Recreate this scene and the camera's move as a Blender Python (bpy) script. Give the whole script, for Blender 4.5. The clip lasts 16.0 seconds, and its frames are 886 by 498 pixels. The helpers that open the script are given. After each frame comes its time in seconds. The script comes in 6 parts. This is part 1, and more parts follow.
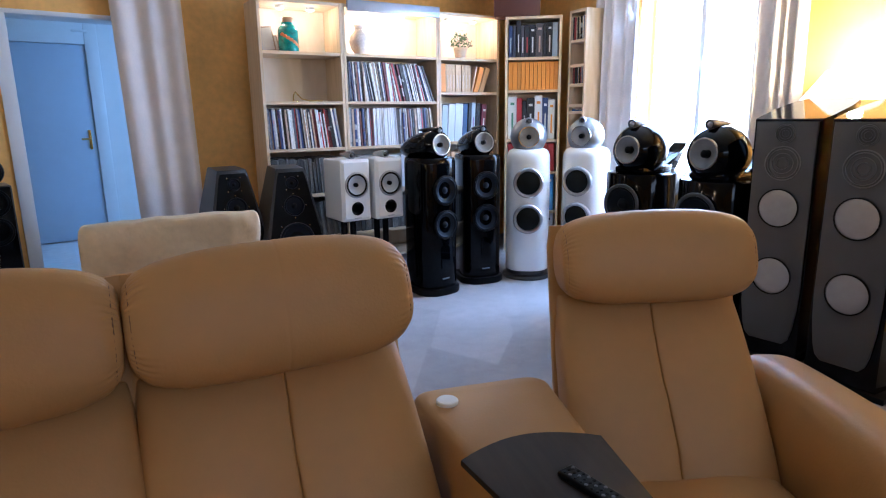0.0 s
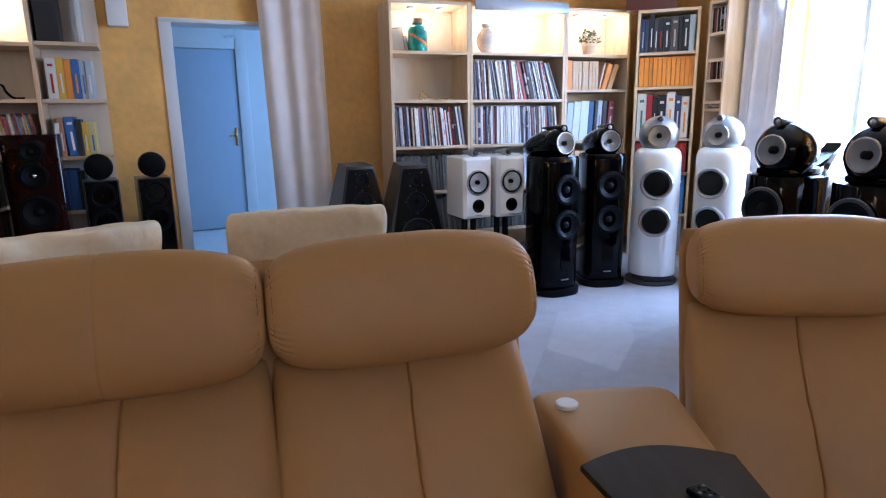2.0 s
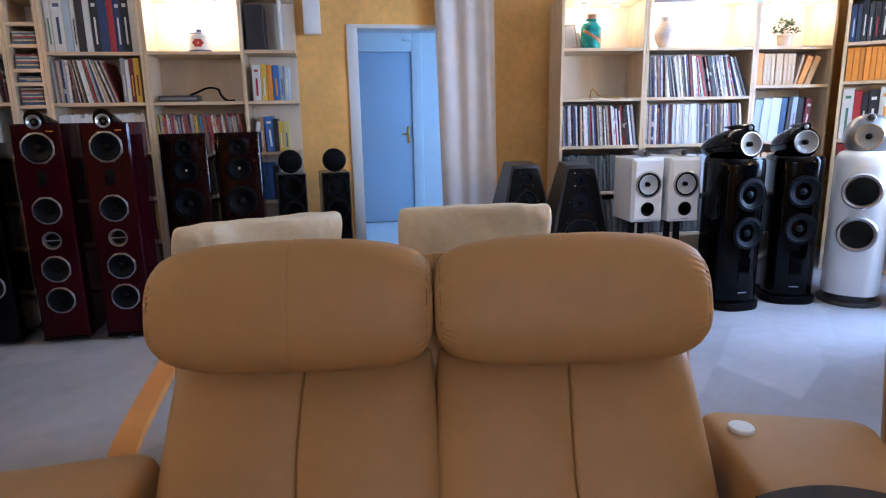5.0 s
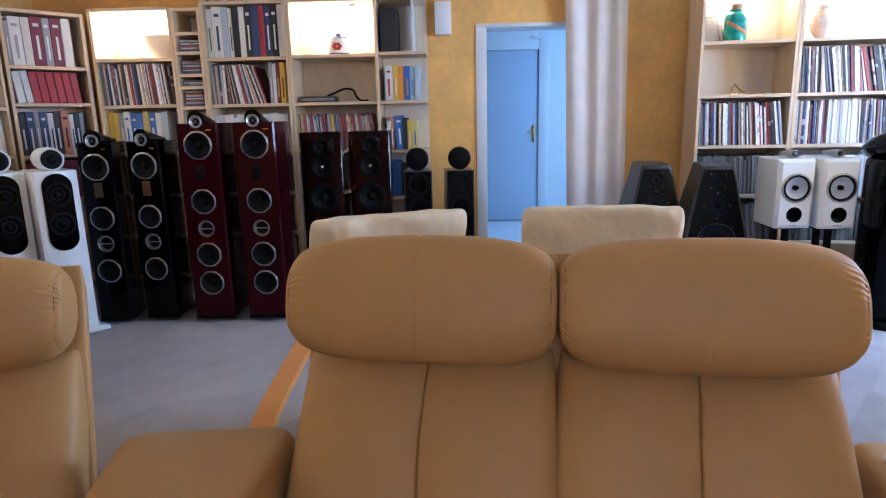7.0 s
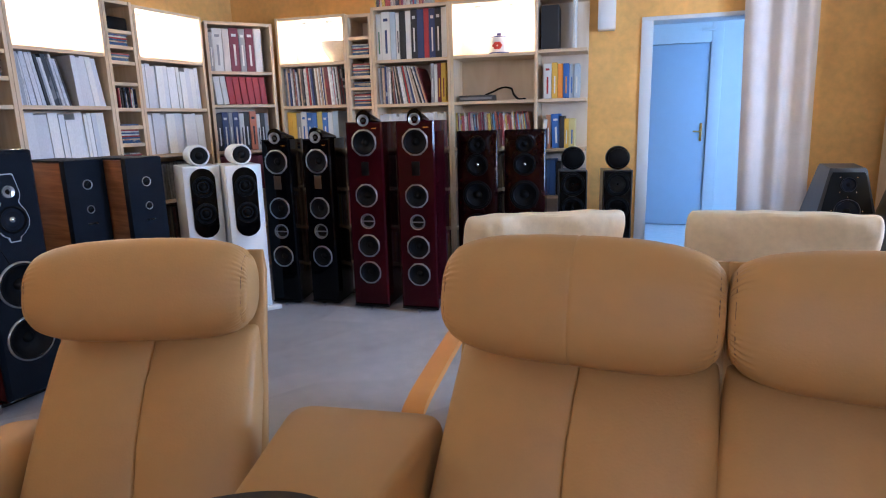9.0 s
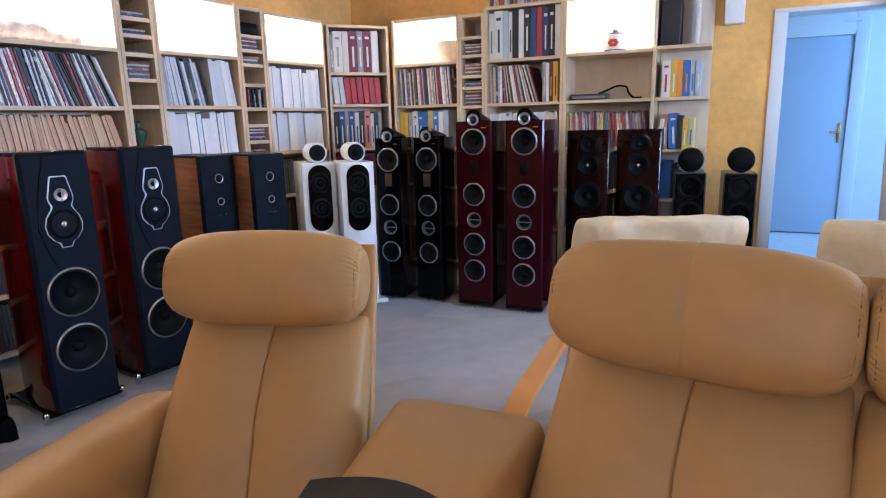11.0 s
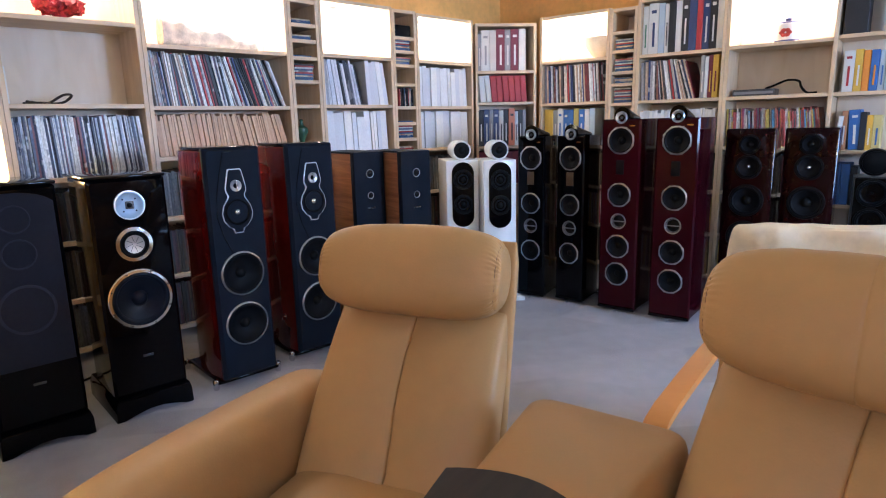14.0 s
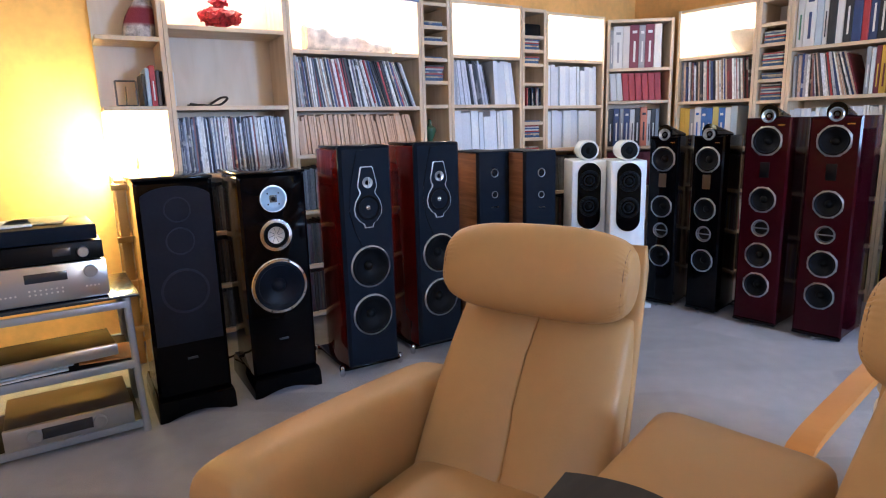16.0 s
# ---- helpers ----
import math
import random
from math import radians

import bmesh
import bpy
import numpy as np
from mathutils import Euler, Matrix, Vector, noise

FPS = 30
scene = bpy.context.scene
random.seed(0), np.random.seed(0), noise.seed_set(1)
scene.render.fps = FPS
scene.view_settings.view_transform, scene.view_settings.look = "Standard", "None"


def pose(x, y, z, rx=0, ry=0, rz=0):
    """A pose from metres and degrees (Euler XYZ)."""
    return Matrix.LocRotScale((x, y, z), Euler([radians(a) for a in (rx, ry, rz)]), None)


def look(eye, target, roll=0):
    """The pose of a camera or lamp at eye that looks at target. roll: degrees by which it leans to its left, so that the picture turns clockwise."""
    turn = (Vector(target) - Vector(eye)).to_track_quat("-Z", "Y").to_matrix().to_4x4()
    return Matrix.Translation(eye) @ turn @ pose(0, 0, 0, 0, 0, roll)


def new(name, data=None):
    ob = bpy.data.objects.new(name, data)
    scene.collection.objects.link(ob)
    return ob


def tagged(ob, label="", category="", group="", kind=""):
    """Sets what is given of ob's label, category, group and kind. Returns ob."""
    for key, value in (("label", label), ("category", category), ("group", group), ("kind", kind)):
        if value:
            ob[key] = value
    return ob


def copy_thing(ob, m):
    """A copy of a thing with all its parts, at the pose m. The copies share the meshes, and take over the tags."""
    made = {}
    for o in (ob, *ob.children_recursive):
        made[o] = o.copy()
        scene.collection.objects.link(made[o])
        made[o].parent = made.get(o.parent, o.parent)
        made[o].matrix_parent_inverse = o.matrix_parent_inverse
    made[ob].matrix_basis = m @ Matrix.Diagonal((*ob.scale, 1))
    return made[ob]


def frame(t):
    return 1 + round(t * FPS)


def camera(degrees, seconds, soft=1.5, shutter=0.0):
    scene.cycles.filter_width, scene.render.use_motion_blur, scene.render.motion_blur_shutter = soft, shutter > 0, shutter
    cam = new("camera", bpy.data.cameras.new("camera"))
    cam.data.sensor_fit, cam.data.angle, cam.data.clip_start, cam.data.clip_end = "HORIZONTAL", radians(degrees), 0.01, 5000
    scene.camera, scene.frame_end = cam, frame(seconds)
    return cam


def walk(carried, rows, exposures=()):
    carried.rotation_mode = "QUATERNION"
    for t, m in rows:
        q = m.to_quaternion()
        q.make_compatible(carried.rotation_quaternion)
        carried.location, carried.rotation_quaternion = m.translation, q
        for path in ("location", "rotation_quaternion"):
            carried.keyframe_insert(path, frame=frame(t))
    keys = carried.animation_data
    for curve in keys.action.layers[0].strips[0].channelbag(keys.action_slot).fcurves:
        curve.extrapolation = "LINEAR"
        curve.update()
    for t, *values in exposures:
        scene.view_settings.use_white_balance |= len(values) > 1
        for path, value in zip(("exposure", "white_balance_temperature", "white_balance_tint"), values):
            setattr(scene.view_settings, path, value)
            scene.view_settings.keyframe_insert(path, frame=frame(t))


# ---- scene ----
cam = camera(72.2, 16.0, soft=1.1)
PATH = [
    (0, (0.081, -0.063, 1.251), (-0.012, 1.888, 0.821), -0.8),
    (0.5, (0.074, -0.064, 1.252), (-0.115, 1.88, 0.821), -0.7),
    (1, (0.066, -0.062, 1.247), (-0.23, 1.869, 0.818), -0.7),
    (1.5, (0.064, -0.066, 1.248), (-0.331, 1.847, 0.819), -0.8),
    (2, (0.059, -0.063, 1.245), (-0.409, 1.834, 0.817), -0.9),
    (2.5, (0.057, -0.066, 1.248), (-0.495, 1.808, 0.818), -1.0),
    (3, (0.054, -0.068, 1.245), (-0.559, 1.787, 0.818), -0.9),
    (3.5, (0.052, -0.068, 1.244), (-0.638, 1.76, 0.819), -1.0),
    (4, (0.047, -0.069, 1.242), (-0.718, 1.73, 0.82), -1.0),
    (4.5, (0.045, -0.073, 1.244), (-0.813, 1.683, 0.822), -1.0),
    (7, (0.039, -0.096, 1.25), (-1.23, 1.392, 0.829), -1.3),
    (7.5, (0.036, -0.102, 1.25), (-1.318, 1.309, 0.831), -1.3),
    (8, (0.032, -0.102, 1.249), (-1.409, 1.221, 0.832), -1.4),
    (8.5, (0.03, -0.108, 1.25), (-1.493, 1.12, 0.834), -1.4),
    (9, (0.028, -0.109, 1.248), (-1.568, 1.023, 0.835), -1.5),
    (11.5, (0.025, -0.127, 1.252), (-1.778, 0.635, 0.844), -1.4),
    (12, (0.025, -0.131, 1.252), (-1.814, 0.543, 0.845), -1.5),
    (12.5, (0.026, -0.134, 1.252), (-1.837, 0.47, 0.846), -1.5),
    (13, (0.025, -0.136, 1.252), (-1.855, 0.412, 0.845), -1.4),
    (13.5, (0.027, -0.14, 1.254), (-1.868, 0.353, 0.847), -1.4),
    (14, (0.028, -0.14, 1.254), (-1.885, 0.279, 0.849), -1.4),
    (14.5, (0.029, -0.147, 1.256), (-1.903, 0.179, 0.852), -1.3),
    (15, (0.028, -0.154, 1.254), (-1.919, 0.067, 0.853), -1.3),
    (15.5, (0.03, -0.154, 1.256), (-1.926, -0.033, 0.856), -1.3),
    (16, (0.03, -0.156, 1.251), (-1.931, -0.125, 0.856), -1.5),
]
walk(cam, [(t, look(e, g, r)) for t, e, g, r in PATH],
     [(0, -0.17, 5060, 14), (4, -0.04, 5080, 15), (7, 0.33, 5080, 14), (9, 0.56, 5050, 14), (11.5, 0.72, 5010, 13), (16, 0.78, 4950, 13)])

# ---- light ----
world = bpy.data.worlds.new("sky")
scene.world = world
world.use_nodes = True
wn = world.node_tree
sky = wn.nodes.new("ShaderNodeTexSky")
sky.sky_type, sky.sun_disc = "NISHITA", False
sky.sun_elevation, sky.sun_rotation = radians(32), radians(150)
wn.nodes["Background"].inputs["Strength"].default_value = 0.14
wn.links.new(sky.outputs["Color"], wn.nodes["Background"].inputs["Color"])


def lamp(name, kind, m, power, color, **settings):
    data = bpy.data.lights.new(name, kind)
    data.energy, data.color = power, color
    if kind == "AREA":
        data.shape, data.size, data.size_y = "RECTANGLE", settings["w"], settings["h"]
    else:
        data.shadow_soft_size = settings.get("soft", 0.05)
    if kind == "SPOT":
        data.spot_size, data.spot_blend = settings["cone"], 0.6
    ob = new(name, data)
    ob.matrix_world = m
    return ob


# sky light in the opening of the garden window and of the window behind the viewer
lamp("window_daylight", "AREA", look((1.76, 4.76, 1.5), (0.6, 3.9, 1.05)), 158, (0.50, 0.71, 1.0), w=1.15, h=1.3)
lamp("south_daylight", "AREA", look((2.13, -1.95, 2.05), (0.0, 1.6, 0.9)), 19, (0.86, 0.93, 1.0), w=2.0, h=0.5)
# added lamp for the hall's blue daylight; no hall window is built
lamp("hall_daylight", "AREA", look((-1.9, 6.3, 1.5), (-4.0, 5.6, 1.0)), 31, (0.35, 0.62, 1.0), w=1.0, h=1.6)

# ---- materials ----


def material(name, color, rough=0.5, metal=0.0, vary=0.12, scale=8.0, bump=0.0, bump_scale=60.0, coat=0.0,
             island=0.0, each=0.0, spec=0.5, sheen=0.0):
    """Base colour with variation at two scales, roughness variation and fine relief."""
    m = bpy.data.materials.new(name)
    m.use_nodes = True
    nt, b = m.node_tree, m.node_tree.nodes["Principled BSDF"]
    tc = nt.nodes.new("ShaderNodeTexCoord")
    big, fine = nt.nodes.new("ShaderNodeTexNoise"), nt.nodes.new("ShaderNodeTexNoise")
    big.inputs["Scale"].default_value, fine.inputs["Scale"].default_value = scale, scale * 9
    big.inputs["Detail"].default_value = 5
    for n in (big, fine):
        nt.links.new(tc.outputs["Object"], n.inputs["Vector"])
    add = nt.nodes.new("ShaderNodeMath")
    add.operation = "MULTIPLY_ADD"
    add.inputs[1].default_value = 0.5
    nt.links.new(fine.outputs["Fac"], add.inputs[0])
    nt.links.new(big.outputs["Fac"], add.inputs[2])
    rng = nt.nodes.new("ShaderNodeMapRange")
    rng.inputs["From Min"].default_value, rng.inputs["From Max"].default_value = 0.45, 1.05
    rng.inputs["To Min"].default_value, rng.inputs["To Max"].default_value = 1 - vary, 1 + vary
    nt.links.new(add.outputs[0], rng.inputs["Value"])
    value = rng.outputs[0]
    hsv = nt.nodes.new("ShaderNodeHueSaturation")
    hsv.inputs["Color"].default_value = (*color, 1)
    if island or each:
        source = nt.nodes.new("ShaderNodeNewGeometry").outputs["Random Per Island"] if island else nt.nodes.new("ShaderNodeObjectInfo").outputs["Random"]
        k = nt.nodes.new("ShaderNodeMapRange")
        k.inputs["To Min"].default_value, k.inputs["To Max"].default_value = 1 - (island or each), 1 + (island or each)
        nt.links.new(source, k.inputs["Value"])
        mul = nt.nodes.new("ShaderNodeMath")
        mul.operation = "MULTIPLY"
        nt.links.new(value, mul.inputs[0])
        nt.links.new(k.outputs[0], mul.inputs[1])
        value = mul.outputs[0]
    nt.links.new(value, hsv.inputs["Value"])
    nt.links.new(hsv.outputs["Color"], b.inputs["Base Color"])
    rr = nt.nodes.new("ShaderNodeMapRange")
    swing = 0.06 if rough < 0.4 else 0.2
    rr.inputs["To Min"].default_value, rr.inputs["To Max"].default_value = max(0.02, rough * (1 - swing)), min(1, rough * (1 + swing))
    nt.links.new((big if rough < 0.4 else fine).outputs["Fac"], rr.inputs["Value"])
    nt.links.new(rr.outputs[0], b.inputs["Roughness"])
    b.inputs["Metallic"].default_value, b.inputs["Coat Weight"].default_value = metal, coat
    b.inputs["Coat Roughness"].default_value = 0.04
    b.inputs["Specular IOR Level"].default_value = spec
    b.inputs["Sheen Weight"].default_value = sheen
    if bump:
        n = nt.nodes.new("ShaderNodeTexNoise")
        n.inputs["Scale"].default_value, n.inputs["Detail"].default_value = bump_scale, 4
        nt.links.new(tc.outputs["Object"], n.inputs["Vector"])
        bp = nt.nodes.new("ShaderNodeBump")
        bp.inputs["Strength"].default_value, bp.inputs["Distance"].default_value = bump, 0.004
        nt.links.new(n.outputs["Fac"], bp.inputs["Height"])
        nt.links.new(bp.outputs["Normal"], b.inputs["Normal"])
    return m


def wood(name, light, dark, scale=3.0, stretch=(1, 1, 12), rough=0.45, coat=0.0):
    """Grain lines drawn out along one axis, with broad tone changes."""
    m = bpy.data.materials.new(name)
    m.use_nodes = True
    nt, b = m.node_tree, m.node_tree.nodes["Principled BSDF"]
    tc, mp = nt.nodes.new("ShaderNodeTexCoord"), nt.nodes.new("ShaderNodeMapping")
    mp.inputs["Scale"].default_value = stretch
    nt.links.new(tc.outputs["Object"], mp.inputs["Vector"])
    n = nt.nodes.new("ShaderNodeTexNoise")
    n.inputs["Scale"].default_value, n.inputs["Detail"].default_value, n.inputs["Distortion"].default_value = scale, 8, 0.6
    nt.links.new(mp.outputs[0], n.inputs["Vector"])
    r = nt.nodes.new("ShaderNodeValToRGB")
    r.color_ramp.elements[0].position, r.color_ramp.elements[1].position = 0.33, 0.68
    r.color_ramp.elements[0].color, r.color_ramp.elements[1].color = (*dark, 1), (*light, 1)
    nt.links.new(n.outputs["Fac"], r.inputs["Fac"])
    nt.links.new(r.outputs["Color"], b.inputs["Base Color"])
    b.inputs["Roughness"].default_value, b.inputs["Coat Weight"].default_value = rough, coat
    bp = nt.nodes.new("ShaderNodeBump")
    bp.inputs["Strength"].default_value, bp.inputs["Distance"].default_value = 0.12, 0.002
    nt.links.new(n.outputs["Fac"], bp.inputs["Height"])
    nt.links.new(bp.outputs["Normal"], b.inputs["Normal"])
    return m


def spines(name, colors, rough=0.45, fleck=0.6):
    """Paper spines: one colour of the list for each sleeve, with print flecks."""
    m = bpy.data.materials.new(name)
    m.use_nodes = True
    nt, b = m.node_tree, m.node_tree.nodes["Principled BSDF"]
    g = nt.nodes.new("ShaderNodeNewGeometry")
    r = nt.nodes.new("ShaderNodeValToRGB")
    r.color_ramp.interpolation = "CONSTANT"
    for i, c in enumerate(colors):
        e = r.color_ramp.elements[i] if i < 2 else r.color_ramp.elements.new(i / len(colors))
        e.position, e.color = i / len(colors), (*c, 1)
    nt.links.new(g.outputs["Random Per Island"], r.inputs["Fac"])
    tc, mp, n = (nt.nodes.new(k) for k in ("ShaderNodeTexCoord", "ShaderNodeMapping", "ShaderNodeTexNoise"))
    mp.inputs["Scale"].default_value = (90, 90, 40)
    n.inputs["Scale"].default_value = 1.6
    nt.links.new(tc.outputs["Object"], mp.inputs["Vector"])
    nt.links.new(mp.outputs[0], n.inputs["Vector"])
    h = nt.nodes.new("ShaderNodeHueSaturation")
    k = nt.nodes.new("ShaderNodeMapRange")
    k.inputs["From Min"].default_value, k.inputs["From Max"].default_value = 0.35, 0.7
    k.inputs["To Min"].default_value, k.inputs["To Max"].default_value = 1.15 if fleck < 0.8 else 1.03, fleck
    nt.links.new(n.outputs["Fac"], k.inputs["Value"])
    nt.links.new(k.outputs[0], h.inputs["Value"])
    again, shift, r2 = nt.nodes.new("ShaderNodeMath"), nt.nodes.new("ShaderNodeMath"), nt.nodes.new("ShaderNodeValToRGB")
    shift.operation, again.operation = "MULTIPLY", "FRACT"
    shift.inputs[1].default_value = 37.7
    nt.links.new(g.outputs["Random Per Island"], shift.inputs[0])
    nt.links.new(shift.outputs[0], again.inputs[0])
    r2.color_ramp.interpolation = "CONSTANT"
    for i, c in enumerate(colors):
        e = r2.color_ramp.elements[i] if i < 2 else r2.color_ramp.elements.new(i / len(colors))
        e.position, e.color = i / len(colors), (*c, 1)
    nt.links.new(again.outputs[0], r2.inputs["Fac"])
    mp2, n2, lim, mix = (nt.nodes.new(k) for k in ("ShaderNodeMapping", "ShaderNodeTexNoise", "ShaderNodeMapRange", "ShaderNodeMixRGB"))
    mp2.inputs["Scale"].default_value = (8, 4, 15)
    n2.inputs["Scale"].default_value, n2.inputs["Detail"].default_value = 1.0, 1.0
    lim.inputs["From Min"].default_value, lim.inputs["From Max"].default_value = 0.60, 0.63
    lim.inputs["To Max"].default_value = 0.6 if fleck < 0.7 else 0.45 if fleck < 0.78 else 0.2
    own, move = nt.nodes.new("ShaderNodeCombineXYZ"), nt.nodes.new("ShaderNodeVectorMath")
    nt.links.new(shift.outputs[0], own.inputs[0])
    nt.links.new(shift.outputs[0], own.inputs[2])
    nt.links.new(tc.outputs["Object"], mp2.inputs["Vector"])
    nt.links.new(mp2.outputs[0], move.inputs[0])
    nt.links.new(own.outputs[0], move.inputs[1])
    nt.links.new(move.outputs[0], n2.inputs["Vector"])
    nt.links.new(n2.outputs["Fac"], lim.inputs["Value"])
    nt.links.new(lim.outputs[0], mix.inputs[0])
    nt.links.new(r.outputs["Color"], mix.inputs[1])
    nt.links.new(r2.outputs["Color"], mix.inputs[2])
    nt.links.new(mix.outputs[0], h.inputs["Color"])
    nt.links.new(h.outputs["Color"], b.inputs["Base Color"])
    b.inputs["Roughness"].default_value = rough
    return m


def glow(name, color, strength):
    m = bpy.data.materials.new(name)
    m.use_nodes = True
    b = m.node_tree.nodes["Principled BSDF"]
    b.inputs["Base Color"].default_value = (*color, 1)
    b.inputs["Emission Color"].default_value, b.inputs["Emission Strength"].default_value = (*color, 1), strength
    return m


LEATHER = material("tan_leather", (0.420, 0.236, 0.084), 0.50, vary=0.06, scale=2.5, bump=0.12, bump_scale=150, spec=0.34)
CREAM = material("cream_leather", (0.75, 0.63, 0.44), 0.5, vary=0.12, scale=5, bump=0.8, bump_scale=24)
PIPING = material("dark_seam_thread", (0.16, 0.09, 0.045), 0.7)
WALL = material("ochre_plaster", (0.85, 0.485, 0.135), 0.75, vary=0.20, scale=2.2, bump=0.25, bump_scale=45)
CEIL = material("white_ceiling_paint", (0.78, 0.75, 0.68), 0.8, vary=0.03, bump=0.1)
CARPET = material("grey_carpet", (0.355, 0.335, 0.350), 0.95, vary=0.20, scale=1.3, bump=0.9, bump_scale=380, sheen=0.2)
cn = CARPET.node_tree  # brushed nap: straight-edged strokes a shade lighter or darker
vor, mp, tcn = (cn.nodes.new(k) for k in ("ShaderNodeTexVoronoi", "ShaderNodeMapping", "ShaderNodeTexCoord"))
mp.inputs["Scale"].default_value, mp.inputs["Rotation"].default_value = (2.6, 1.1, 1), (0, 0, 0.7)
vor.feature = "SMOOTH_F1"
vor.inputs["Scale"].default_value, vor.inputs["Smoothness"].default_value = 1.0, 0.06
cn.links.new(tcn.outputs["Object"], mp.inputs["Vector"])
cn.links.new(mp.outputs[0], vor.inputs["Vector"])
nap, swing, hue = cn.nodes.new("ShaderNodeMapRange"), cn.nodes.new("ShaderNodeMath"), next(n for n in cn.nodes if n.type == "HUE_SAT")
nap.inputs["To Min"].default_value, nap.inputs["To Max"].default_value = 0.78, 1.16
swing.operation = "MULTIPLY"
cn.links.new(vor.outputs["Color"], nap.inputs["Value"])
cn.links.new(nap.outputs[0], swing.inputs[0])
cn.links.new(hue.inputs["Value"].links[0].from_socket, swing.inputs[1])
cn.links.new(swing.outputs[0], hue.inputs["Value"])
BIRCH = wood("birch_veneer", (0.71, 0.55, 0.37), (0.59, 0.43, 0.26), 4, (6, 6, 0.7))
BIRCH_H = wood("birch_board", (0.71, 0.55, 0.37), (0.60, 0.44, 0.27), 4, (0.7, 6, 6))
BACK = wood("birch_back_panel", (0.74, 0.63, 0.50), (0.66, 0.54, 0.40), 3, (3, 3, 0.7), 0.55)
BENT = wood("bent_beech", (0.62, 0.25, 0.04), (0.52, 0.19, 0.028), 3, (1, 1, 8), 0.35, 0.3)
PINE = wood("yellow_pine", (0.72, 0.46, 0.16), (0.58, 0.34, 0.10), 3, (5, 5, 0.7), 0.4, 0.2)
DARKWOOD = wood("dark_wenge_top", (0.020, 0.012, 0.008), (0.010, 0.006, 0.004), 5, (10, 1, 1), 0.65, 0.0)
WALNUT = wood("walnut_veneer", (0.30, 0.125, 0.05), (0.17, 0.06, 0.022), 4, (1, 1, 14), 0.3, 0.4)
PIANO = material("black_piano_lacquer", (0.0015, 0.0015, 0.002), 0.07, vary=0.2, coat=0.2, spec=0.05, scale=1.2)
SATIN = material("black_satin_paint", (0.0035, 0.0035, 0.004), 0.4, vary=0.2, spec=0.1, scale=1.2)
BAFFLE = material("black_leather_baffle", (0.006, 0.0088, 0.0155), 0.6, vary=0.2, bump=0.3, bump_scale=220, spec=0.08)
WINE = material("wine_red_lacquer", (0.024, 0.0015, 0.004), 0.10, vary=0.25, scale=3, coat=0.16, spec=0.06)
DARKWINE = material("dark_mahogany_lacquer", (0.009, 0.0012, 0.0016), 0.12, vary=0.3, scale=4, coat=0.16, spec=0.06)
CHERRY = material("cherry_red_lacquer", (0.085, 0.003, 0.002), 0.08, vary=0.3, scale=3, coat=0.22, spec=0.1)
WHITE = material("white_satin_lacquer", (0.82, 0.82, 0.81), 0.28, vary=0.03, coat=0.4, scale=1.2)
SILVER = material("brushed_silver", (0.46, 0.47, 0.49), 0.28, metal=0.9, vary=0.08, scale=1.2)
CHROME = material("polished_chrome", (0.75, 0.76, 0.78), 0.12, metal=1.0, vary=0.05, scale=1.2)
STEEL = material("grey_steel_paint", (0.33, 0.36, 0.42), 0.35, metal=0.5, vary=0.1, scale=1.2)
GUN = material("gunmetal_lacquer", (0.062, 0.061, 0.064), 0.3, metal=0.4, vary=0.2, coat=0.3, scale=1.2)
RUBBER = material("black_rubber_surround", (0.004, 0.004, 0.0045), 0.55, vary=0.2, spec=0.12)
CONE = material("black_fibre_cone", (0.005, 0.0055, 0.007), 0.5, vary=0.25, bump=0.1, bump_scale=300, spec=0.08)
CONEBLUE = material("carbon_woofer_cone", (0.007, 0.010, 0.018), 0.3, vary=0.3, spec=0.12)
CONEGREY = material("grey_composite_cone", (0.010, 0.013, 0.018), 0.4, vary=0.3, spec=0.1)
CONESIL = material("silver_woven_cone", (0.22, 0.22, 0.23), 0.5, metal=0.2, vary=0.15, bump=0.3, bump_scale=500)
PALECONE = material("pale_paper_cone", (0.42, 0.44, 0.47), 0.45, vary=0.1, scale=1.2)
GRILLE = material("grey_perforated_grille", (0.072, 0.066, 0.062), 0.55, metal=0.2, vary=0.1, bump=0.5, bump_scale=500)
CLOTH = material("dark_grille_cloth", (0.009, 0.0095, 0.016), 0.85, vary=0.2, bump=0.5, bump_scale=500, spec=0.2)
DOORPAINT = material("white_door_paint", (0.72, 0.74, 0.76), 0.4, vary=0.03)
BLUEDOOR = material("pale_blue_door_paint", (0.46, 0.54, 0.66), 0.5, vary=0.04, scale=1.5)
CURTAIN = material("cream_curtain_cloth", (0.70, 0.62, 0.57), 0.85, vary=0.07, bump=0.3, bump_scale=300, sheen=0.3)
DARKGAP = material("matt_black", (0.004, 0.004, 0.004), 0.8)
PAPER = material("white_paper", (0.74, 0.73, 0.70), 0.6, vary=0.06)
BRASS = material("brass", (0.6, 0.4, 0.14), 0.25, metal=1.0)
LP = spines("record_sleeve_card", [(0.72, 0.71, 0.70), (0.015, 0.015, 0.02), (0.80, 0.79, 0.76), (0.06, 0.05, 0.05), (0.40, 0.03, 0.03), (0.40, 0.39, 0.40), (0.13, 0.012, 0.02), (0.84, 0.83, 0.81), (0.03, 0.05, 0.16), (0.50, 0.36, 0.26), (0.01, 0.01, 0.012), (0.70, 0.71, 0.75), (0.13, 0.14, 0.18), (0.02, 0.018, 0.02), (0.76, 0.73, 0.66), (0.22, 0.09, 0.07)], fleck=0.74)
